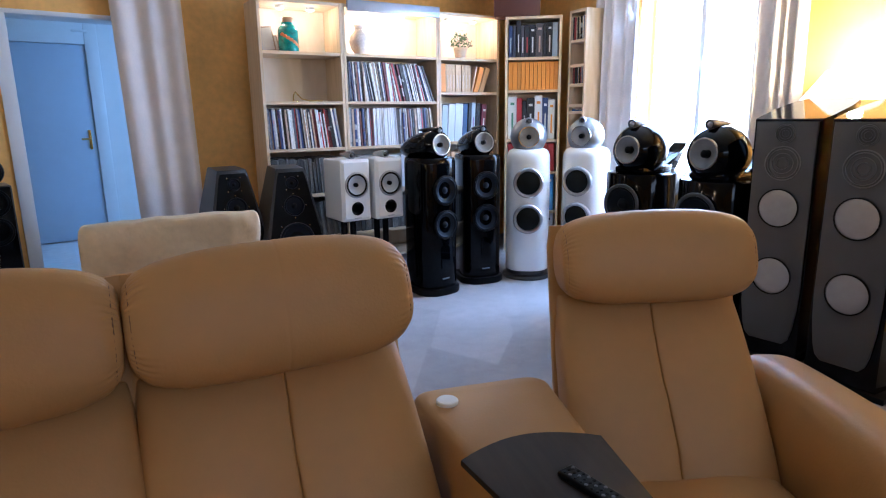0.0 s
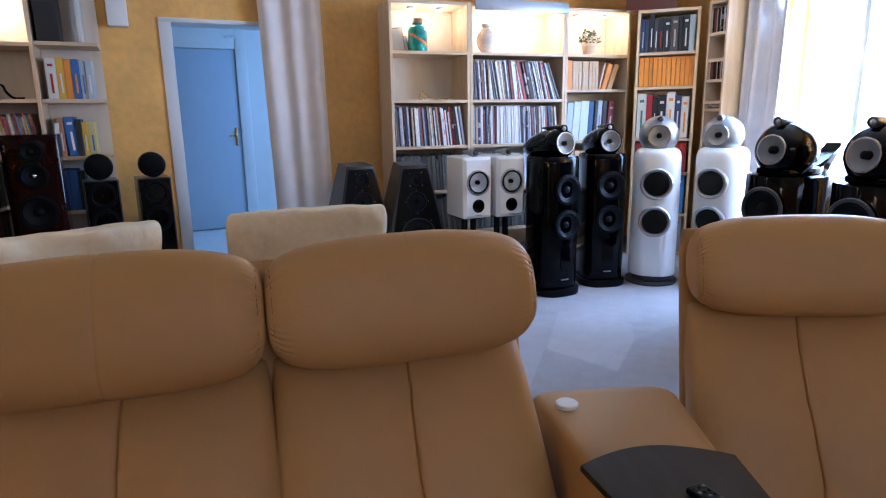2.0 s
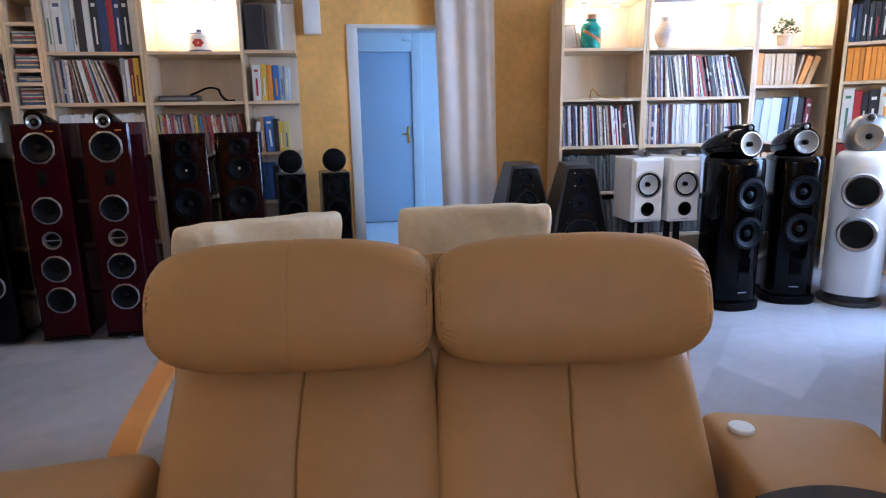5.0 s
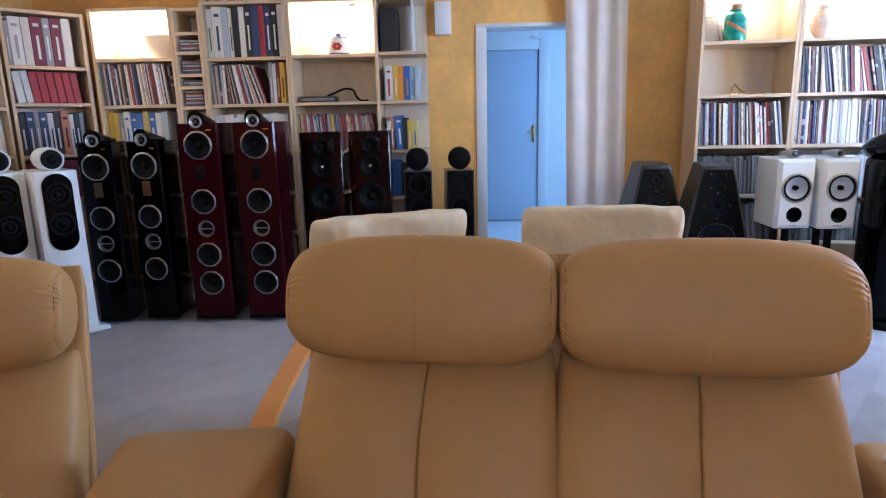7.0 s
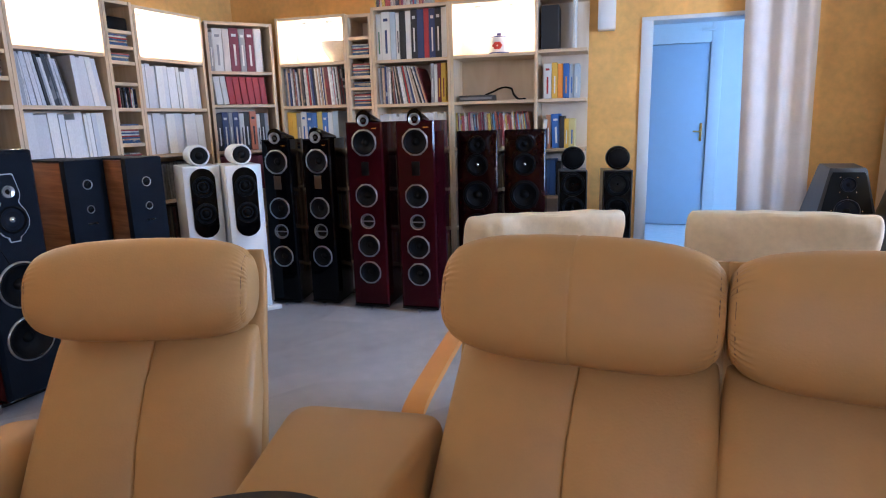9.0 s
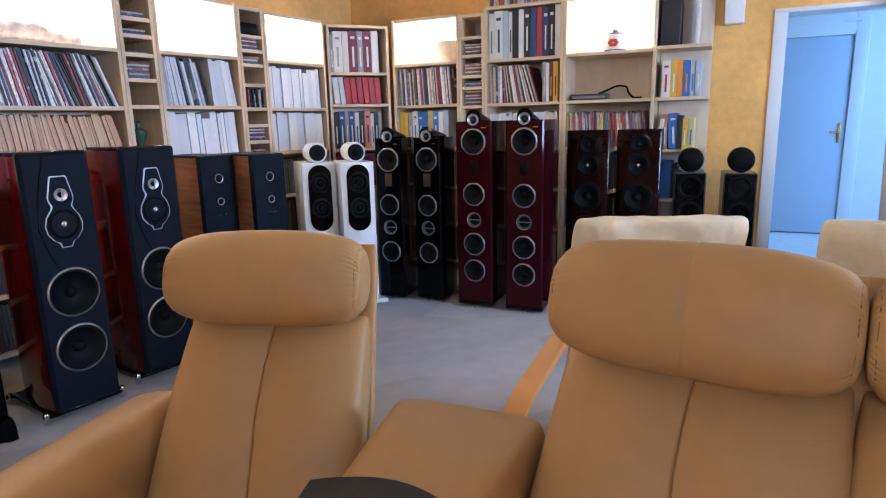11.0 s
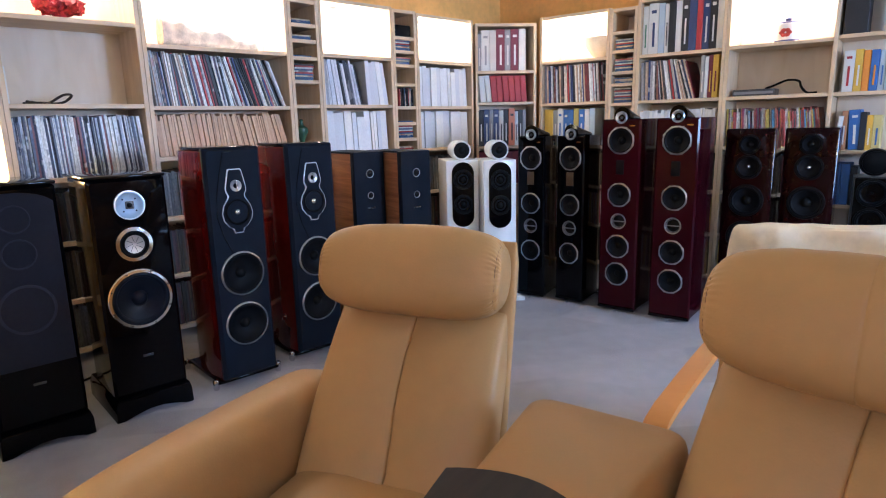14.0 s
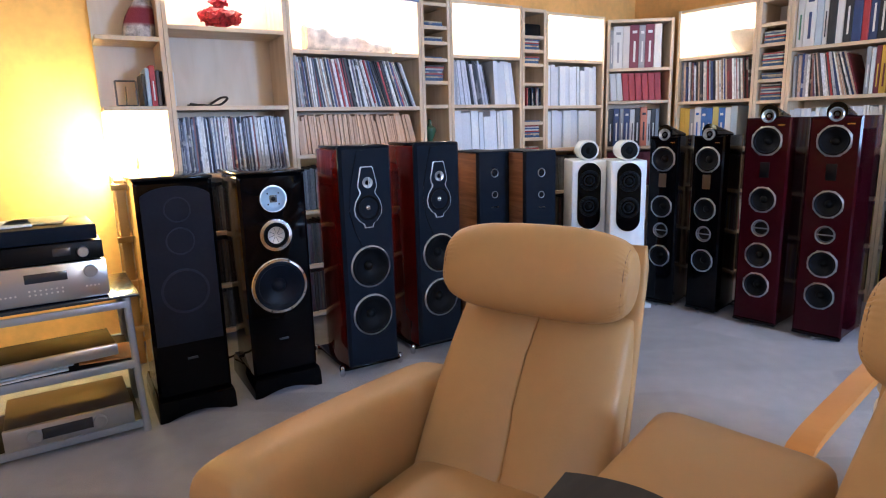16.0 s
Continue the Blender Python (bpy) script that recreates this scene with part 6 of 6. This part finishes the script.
books(NCM, 0.03, 1.46, [(0.04, 0.242, OR, None, 0)] * 2 + [(0.033, 0.242, (0.55, 0.21, 0.03), None, 0)] + [(0.036, 0.242, OR, None, 0)] * 9, B4, "paperback", label="orange paperback in a tight row")
books(NCM, 0.03, 1.03, [(0.075, 0.375, W, GN, 0), (0.05, 0.36, RD, None, 0), (0.04, 0.335, K, W, 0), (0.07, 0.36, K, W, 0), (0.07, 0.385, W, OR, 0), (0.05, 0.36, NV, W, 0), (0.06, 0.345, W, OR, 0)], B4, "binder", label="tall binder with a printed spine")
books(NCM, 0.03, 0.74, [(0.06, 0.25, RD, None, 0)] * 7, B4, "binder", label="dark red binder in a row")
books(NCM, 0.28, 0.38, [(0.08, 0.33, (0.06, 0.26, 0.62), W, 0), (0.09, 0.33, (0.06, 0.26, 0.62), W, 0)], B4, "binder", label="bright blue box file with white print")
books(NCM, 0.28, 0.03, [(0.08, 0.32, GY, W, 0), (0.09, 0.32, (0.45, 0.46, 0.5), K, 0)], B4, "binder", label="grey upright box file with print")
books(WESTM, -0.86, 1.40, [(0.02, 0.17, K, None, 0), (0.022, 0.20, LTB, None, 0), (0.03, 0.215, RD, W, 0), (0.022, 0.19, (0.05, 0.03, 0.025), None, 0), (0.05, 0.185, K, W, -4), (0.022, 0.18, W, None, 0)], "books by the frame", label="hardback book beside a picture frame")
solid("storage_box", box(-0.10, 0.30, 0.0, 0.22, 2.083, 2.33, 0.006), paint(0.09, 0.025, 0.015), "dark red-brown box on top of the corner bookcase", "box", m=NCM)

# ---- ornaments ----
GREENGLASS = material("turquoise_painted_glass", (0.01, 0.24, 0.20), 0.12, vary=0.95, scale=20, coat=0.6)
jar = thing("jar", "turquoise glass jar with a cork in a lit niche", "jar", m=NORTHM @ pose(0.265, 0.13, 1.741) @ Matrix.Diagonal((1.38, 1.38, 1.06, 1)))
part("body", lathe([(0, 0), (0.05, 0), (0.056, 0.006), (0.056, 0.15), (0.05, 0.172), (0.034, 0.19), (0.034, 0.205), (0.03, 0.205)], 32), GREENGLASS, jar)
part("stopper", lathe([(0.031, 0.195), (0.033, 0.235), (0.03, 0.24), (0, 0.24)], 20), paint(0.30, 0.18, 0.09), jar, "brown cork stopper")
bm = bmesh.new()
for i in range(7):
    lathe([(0.012, 0), (0.009, 0.003), (0, 0.004)], 8, pose(0.056 * math.sin(-0.9 + 0.3 * i), -0.056 * math.cos(-0.9 + 0.3 * i), 0.12 - 0.013 * i, 0, 0, math.degrees(-0.9 + 0.3 * i)) @ FRONT, bm)
part("painted_swirl", bm, paint(0.45, 0.20, 0.06), jar)
for x, t, h, w in ((0.06, 12, 0.19, 0.12), (0.10, 20, 0.13, 0.11)):
    f = thing("picture_frame", "small pale picture frame leaning in a lit niche", "picture frame", "niche frames", NORTHM @ pose(x, 0.16, 1.7415, 0, -6, 0) @ pose(0, 0, 0, -t))
    part("frame", box(0, w, 0, 0.012, 0, h, 0.003), paint(0.22, 0.15, 0.10), f)
    part("picture", box(0.012, w - 0.012, -0.002, 0.001, 0.012, h - 0.012), paint(0.35, 0.33, 0.31), f)
vase = solid("vase", lathe([(0, 0), (0.032, 0), (0.036, 0.008), (0.06, 0.04), (0.072, 0.08), (0.066, 0.12), (0.04, 0.15), (0.03, 0.165), (0.034, 0.185), (0.04, 0.192), (0.034, 0.19), (0.026, 0.165)], 32), material("glazed_pottery", (0.74, 0.66, 0.58), 0.2, vary=0.3, scale=9, coat=0.5), "round glazed pottery vase in a lit niche", "vase", m=NORTHM @ pose(0.855, 0.12, 1.741) @ Matrix.Scale(1.2, 4))
pot = thing("potted_plant", "small flowering plant in a clay pot", "plant", m=NORTHM @ pose(1.83, 0.12, 1.741) @ Matrix.Scale(1.3, 4))
part("pot", lathe([(0, 0), (0.036, 0), (0.046, 0.06), (0.05, 0.062), (0.05, 0.075), (0.044, 0.075), (0.04, 0.06), (0, 0.06)], 24), paint(0.66, 0.54, 0.42), pot)
bm, rnd = bmesh.new(), random.Random(5)
fl = bmesh.new()
for i in range(170):
    d = Vector((rnd.gauss(0, 1), rnd.gauss(0, 1), abs(rnd.gauss(0.35, 0.7)))).normalized()
    c = Vector((0, 0, 0.085)) + Vector((d.x * 0.085, d.y * 0.07, d.z * 0.11)) * rnd.uniform(0.55, 1.0)
    q = d.to_track_quat("Z", "Y") @ Euler((rnd.uniform(-0.6, 0.6), rnd.uniform(-0.6, 0.6), rnd.uniform(0, 6))).to_quaternion()
    L, wd = rnd.uniform(0.018, 0.03), rnd.uniform(0.006, 0.010)
    t = bm if rnd.random() < 0.7 else fl
    vs = [t.verts.new(c + q @ Vector(p)) for p in ((-L / 2, 0, 0), (0, wd, 0.004), (L / 2, 0, 0), (0, -wd, 0.004))]
    t.faces.new(vs)
part("leaves", bm, paint(0.07, 0.12, 0.05), pot)
part("flowers", fl, paint(0.45, 0.36, 0.34), pot)
mug = thing("pottery_jar", "white painted jar with a red flower", "jar", m=NWM @ pose(1.84, 0.12, 1.736) @ Matrix.Diagonal((1.42, 1.42, 1.08, 1)))
part("body", lathe([(0, 0), (0.05, 0), (0.055, 0.005), (0.055, 0.10), (0.05, 0.112), (0.03, 0.115), (0, 0.115)], 32), PAPER, mug)
part("lid", lathe([(0.05, 0.112), (0.045, 0.122), (0.012, 0.13), (0.014, 0.145), (0, 0.15)], 28), paint(0.05, 0.05, 0.16), mug, "dark blue lid")
part("base_band", lathe([(0.056, 0.004), (0.056, 0.012)], 32), paint(0.05, 0.06, 0.2), mug)
bm = bmesh.new()
for i in range(6):
    a = radians(60 * i)
    lathe([(0.012, 0), (0.009, 0.002), (0, 0.003)], 10, pose(0.016 * math.cos(a), -0.0555, 0.055 + 0.016 * math.sin(a)) @ FRONT, bm)
part("painted_flower", bm, paint(0.5, 0.05, 0.03), mug)
solid("bowl", lathe([(0, 0), (0.05, 0), (0.055, 0.006), (0.13, 0.10), (0.15, 0.17), (0.146, 0.17), (0.12, 0.1), (0.04, 0.012), (0, 0.012)], 40), material("pale_ceramic", (0.86, 0.82, 0.74), 0.35), "large pale ceramic bowl in a lit niche", "bowl", m=NWM @ pose(0.47, 0.20, 1.741))
bm = lathe([(0, 0), (0.045, 0), (0.03, 0.02), (0.03, 0.035), (0.075, 0.04), (0.105, 0.055), (0.115, 0.075), (0.10, 0.095), (0.06, 0.105), (0.03, 0.115), (0.028, 0.135), (0.05, 0.15), (0.045, 0.165), (0, 0.17)], 96)
bmesh.ops.subdivide_edges(bm, edges=[e for e in bm.edges if e.calc_length() > 0.009], cuts=2, use_grid_fill=True)
for v in bm.verts:
    if v.co.z > 0.03:
        v.co += noise.noise_vector(v.co * 34) * 0.022 + noise.noise_vector(v.co * 95) * 0.011
solid("coral_ornament", bm, material("red_coral_crust", (0.36, 0.015, 0.02), 0.7, vary=0.7, scale=40, bump=0.8, bump_scale=120), "knobbly red coral ornament in a lit niche", "ornament", m=WESTM @ pose(-0.40, 0.13, 1.831))
secs = []
for i in range(15):
    f = i / 14
    r = 0.075 * (1 - f ** 3) * (0.75 + 0.25 * math.sin(3.1 * f + 0.6)) + 0.012
    secs.append([(r * math.cos(6.2832 * j / 22) * (1 + 0.05 * math.sin(5 * j)) + 0.05 * f, r * 0.8 * math.sin(6.2832 * j / 22), 0.26 * f) for j in range(22)])
KNIT = material("speckled_knit_cloth", (0.42, 0.38, 0.36), 0.9, vary=0.9, scale=24, bump=0.9, bump_scale=90)
kn = KNIT.node_tree
tcn, sep, band, wine = (kn.nodes.new(k) for k in ("ShaderNodeTexCoord", "ShaderNodeSeparateXYZ", "ShaderNodeValToRGB", "ShaderNodeMixRGB"))
band.color_ramp.elements[0].position, band.color_ramp.elements[0].color = 0.06, (0, 0, 0, 1)
band.color_ramp.elements[1].position, band.color_ramp.elements[1].color = 0.08, (1, 1, 1, 1)
for at, v in ((0.155, 1), (0.175, 0)):
    band.color_ramp.elements.new(at).color = (v, v, v, 1)
kn.links.new(tcn.outputs["Object"], sep.inputs[0])
kn.links.new(sep.outputs["Z"], band.inputs["Fac"])
kn.links.new(band.outputs["Color"], wine.inputs[0])
wine.inputs[2].default_value = (0.20, 0.025, 0.04, 1)
shader = kn.nodes["Principled BSDF"]
kn.links.new(shader.inputs["Base Color"].links[0].from_socket, wine.inputs[1])
kn.links.new(wine.outputs[0], shader.inputs["Base Color"])
solid("cloth_figure", loft(secs), KNIT, "speckled knit cloth figure with a burgundy middle", "ornament", m=WESTM @ pose(-0.84, 0.14, 1.761))
solid("disc_wallet", box(1.76, 1.91, 0.015, 0.15, 1.901, 1.985, 0.012), SATIN, "bulging black disc wallet on a narrow shelf", "disc wallet", m=WESTM)
secs = []
for i in range(25):
    f = i / 24
    hgt = 0.155 - 0.08 * f + 0.018 * math.sin(13 * f) + 0.012 * math.sin(31 * f + 1)
    secs.append([(0.10 + 0.58 * f, 0.14 + a, 0.001 + (b + 0.5) * hgt * (1 + 0.05 * math.sin(7 * f + 9 * a))) for a, b in oval(0.06, 0.5, 3, 20)])
solid("driftwood_sculpture", loft(secs), material("pale_weathered_stone", (0.76, 0.67, 0.57), 0.8, vary=0.45, scale=22, bump=1.0, bump_scale=30), "low pale weathered sculpture in a lit niche", "sculpture", m=WESTM @ pose(0, 0, 1.73))
solid("small_bottle", lathe([(0, 0), (0.02, 0), (0.022, 0.006), (0.014, 0.05), (0.03, 0.085), (0.045, 0.12), (0.04, 0.145), (0.016, 0.16), (0.01, 0.185), (0.014, 0.20), (0, 0.205)], 20), paint(0.05, 0.11, 0.06, 0.25), "small dark green figurine bottle on a shelf", "bottle", m=WESTM @ pose(0.965, 0.1, 1.101))
bm = bmesh.new()
for a, b in (((0, 0, 0), (0.1, 0, 0)), ((0.1, 0, 0), (0.1, 0, 0.13)), ((0.1, 0, 0.13), (0, 0, 0.13)), ((0, 0, 0.13), (0, 0, 0))):
    tube([a, b], 0.005, bm, 6)
tube([(0.05, 0, 0.1), (0.05, 0.06, 0.002)], 0.004, bm, 6)
solid("photo_stand", bm, GUN, "empty thin black picture stand", "picture frame", m=WESTM @ pose(-0.985, 0.10, 1.406))


def cable(m, pts, r, label, mat=SATIN):
    fine = []
    for i in range(len(pts) - 1):
        p0, p1, p2, p3 = (Vector(pts[max(0, min(len(pts) - 1, i + k))]) for k in (-1, 0, 1, 2))
        for j in range(5):
            t = j / 5
            fine.append(0.5 * (2 * p1 + (p2 - p0) * t + (2 * p0 - 5 * p1 + 4 * p2 - p3) * t * t + (3 * p1 - p0 - 3 * p2 + p3) * t ** 3))
    fine.append(Vector(pts[-1]))
    return solid("cable", tube(fine, r, seg=6), mat, label, "cable", "loose cables", m)


cable(WESTM, [(-0.62, 0.15, 1.408), (-0.55, 0.08, 1.408), (-0.50, 0.16, 1.412), (-0.44, 0.12, 1.45), (-0.40, 0.13, 1.448), (-0.44, 0.16, 1.412), (-0.52, 0.18, 1.408), (-0.61, 0.12, 1.416)], 0.007, "coiled brown cable on an empty shelf", paint(0.03, 0.018, 0.012))
cable(NWM, [(1.72, 0.18, 1.44), (1.78, 0.16, 1.46), (1.86, 0.15, 1.49), (1.93, 0.14, 1.48), (1.95, 0.12, 1.44), (1.99, 0.10, 1.40), (2.05, 0.10, 1.398)], 0.008, "thick black cable looped on an empty shelf")
dev = thing("small_receiver", "flat grey box on an empty shelf", "receiver", m=NWM @ pose(1.53, 0.06, 1.391))
part("case", box(0, 0.27, 0, 0.16, 0, 0.045, 0.004), GUN, dev)
part("front_strip", box(0.01, 0.26, -0.003, 0.001, 0.012, 0.03), paint(0.2, 0.2, 0.22), dev)
bm = tube([(0.0, 0, 0.005), (0.01, 0.02, 0.05), (0.03, 0.03, 0.075), (0.05, 0.02, 0.05), (0.07, 0, 0.02), (0.13, 0, 0.008), (0.24, 0, 0.007)], 0.006)
lathe([(0, 0), (0.03, 0), (0.03, 0.006), (0, 0.008)], 16, pose(0.02, 0.01, 0), bm)
solid("brass_stand", bm, BRASS, "small bent brass stand on an empty shelf", "ornament", m=NORTHM @ pose(0.27, 0.12, 1.371))

# ---- equipment rack ----
RACK = pose(-2.405, -1.40, 0, 0, 0, 122)
rack = thing("equipment_rack", "grey steel equipment rack with dark shelves", "rack", m=RACK)
for x in (-0.58, -0.015):
    for y in (0.015, 0.42):
        part("leg", tube([(x + 0.012, y, 0.0), (x, y, 0.3), (x - 0.006 * (1 if x > -0.3 else -1), y, 0.60)], 0.015, seg=10), STEEL, rack)
for z in (0.055, 0.325):
    part("shelf", box(-0.575, -0.02, 0.02, 0.42, z - 0.012, z, 0.002), SATIN, rack)
    for y in (0.008, 0.427):
        part("rail", box(-0.575, -0.02, y - 0.007, y + 0.007, z - 0.03, z + 0.004, 0.003), STEEL, rack)
for y in (0.008, 0.427):
    part("rail", box(-0.585, -0.01, y - 0.007, y + 0.007, 0.555, 0.585, 0.003), STEEL, rack)
TOPGLASS = material("dark_glass_top", (0.02, 0.022, 0.03), 0.18, coat=0.2)
part("shelf", box(-0.62, 0.025, -0.02, 0.45, 0.602, 0.614, 0.003), TOPGLASS, rack, "dark glass top shelf")


def component(label, x0, x1, y0, d, z, h, face, body, tilt=0.0, display=None, knobs=(), dots=(), name="amplifier"):
    ob = thing(name, label, name, "hi-fi components", RACK @ pose((x0 + x1) / 2, y0, z, 0, 0, tilt))
    w = (x1 - x0) / 2
    part("case", box(-w + 0.003, w - 0.003, 0.006, d, 0.008, h - 0.002, 0.003), body, ob)
    part("front_plate", box(-w, w, -0.012, 0.006, 0.008, h, 0.003), face, ob)
    for x in (-w + 0.05, w - 0.05):
        for y in (0.04, d - 0.04):
            part("foot", lathe([(0.018, 0), (0.018, 0.009), (0, 0.009)], 14, pose(x, y, 0)), RUBBER, ob)
    if display:
        a, b, c, e = display
        part("display", box(a, b, -0.0145, -0.011, c, e, 0.001), TOPGLASS, ob)
    for x, z1, r in knobs:
        part("knob", lathe([(r, 0), (r, 0.016), (r * 0.9, 0.02), (0, 0.02)], 28, pose(x, -0.012, z1) @ FRONT), SILVER, ob)
    for x, z1 in dots:
        part("button", lathe([(0.004, 0), (0.0035, 0.002), (0, 0.0022)], 8, pose(x, -0.012, z1) @ FRONT), PAPER, ob)
    return ob


component("silver stereo receiver with a dark display and one knob", -0.51, -0.075, 0.015, 0.35, 0.6145, 0.155, SILVER, SATIN, 0, (-0.06, 0.08, 0.092, 0.128), [(0.16, 0.115, 0.024)],
          [(-0.05 + 0.018 * i, 0.062 - 0.016 * j) for i in range(7) for j in range(2)] + [(0.14 + 0.014 * i, 0.055) for i in range(4)] + [(-0.17 + 0.015 * i, 0.05) for i in range(6)], "stereo_receiver")
component("black disc player stacked on a silver receiver", -0.52, -0.08, 0.01, 0.33, 0.7705, 0.078, SATIN, SATIN, 0, (0.05, 0.11, 0.03, 0.06), [(0.15, 0.04, 0.02)], (), "disc_player")
component("slim black player at the top of the stack", -0.535, -0.095, -0.01, 0.32, 0.8495, 0.066, BAFFLE, SATIN, 2, None, (), (), "disc_player")
component("flat silver player on the middle shelf", -0.52, -0.075, 0.01, 0.26, 0.355, 0.055, SILVER, SATIN, 3, None, (), (), "disc_player")
component("silver integrated amplifier with a black window and two knobs", -0.50, -0.05, 0.0, 0.35, 0.056, 0.095, SILVER, GUN, 0, (-0.10, 0.075, 0.03, 0.075), [(-0.125, 0.052, 0.027), (0.10, 0.052, 0.025)], ())
for i, (x, y, z, t, c) in enumerate(((-0.40, 0.03, 0.326, 4, W), (-0.38, 0.05, 0.334, 8, LTB), (-0.12, 0.06, 0.326, -9, (0.45, 0.2, 0.06)), (-0.40, 0.06, 0.916, 5, W), (-0.30, 0.10, 0.916, -8, (0.6, 0.5, 0.25)))):
    wd = 0.29 if i < 2 else 0.2
    solid("magazine", box(-wd / 2, wd / 2, 0, 0.21, 0, 0.0075, 0.001), paint(*c), "loose magazine lying flat on the rack", "magazine", "magazines on the rack", RACK @ pose(x, y, z + 0.0005, 0, 0, t))
# pine shelf between the rack and the speakers
pine = thing("pine_shelf", "narrow yellow pine shelf stand with small brackets", "shelf", m=WESTM @ pose(-1.06, -0.10, 0))
for x in (0.0, 0.17):
    part("post", box(x, x + 0.045, 0.02, 0.05, 0, 1.02, 0.003), PINE, pine)
    part("post", box(x, x + 0.045, 0.30, 0.33, 0, 1.02, 0.003), PINE, pine)
for z in (0.22, 0.48, 0.72, 1.0):
    part("shelf_board", box(-0.02, 0.235, -0.01, 0.019, z - 0.03, z, 0.002), PINE, pine)
    part("shelf_board", box(0.0, 0.215, 0.051, 0.299, z - 0.02, z, 0.002), PINE, pine)
cable(WESTM, [(-0.86, -0.12, 0.62), (-0.84, -0.16, 0.45), (-0.87, -0.14, 0.25), (-0.83, -0.2, 0.05), (-0.7, -0.3, 0.008), (-0.55, -0.26, 0.008)], 0.006, "black speaker cable hanging to the floor")
cable(WESTM, [(0.3, -0.05, 0.35), (0.32, -0.1, 0.15), (0.36, -0.2, 0.008), (0.5, -0.25, 0.008)], 0.006, "black speaker cable hanging to the floor")
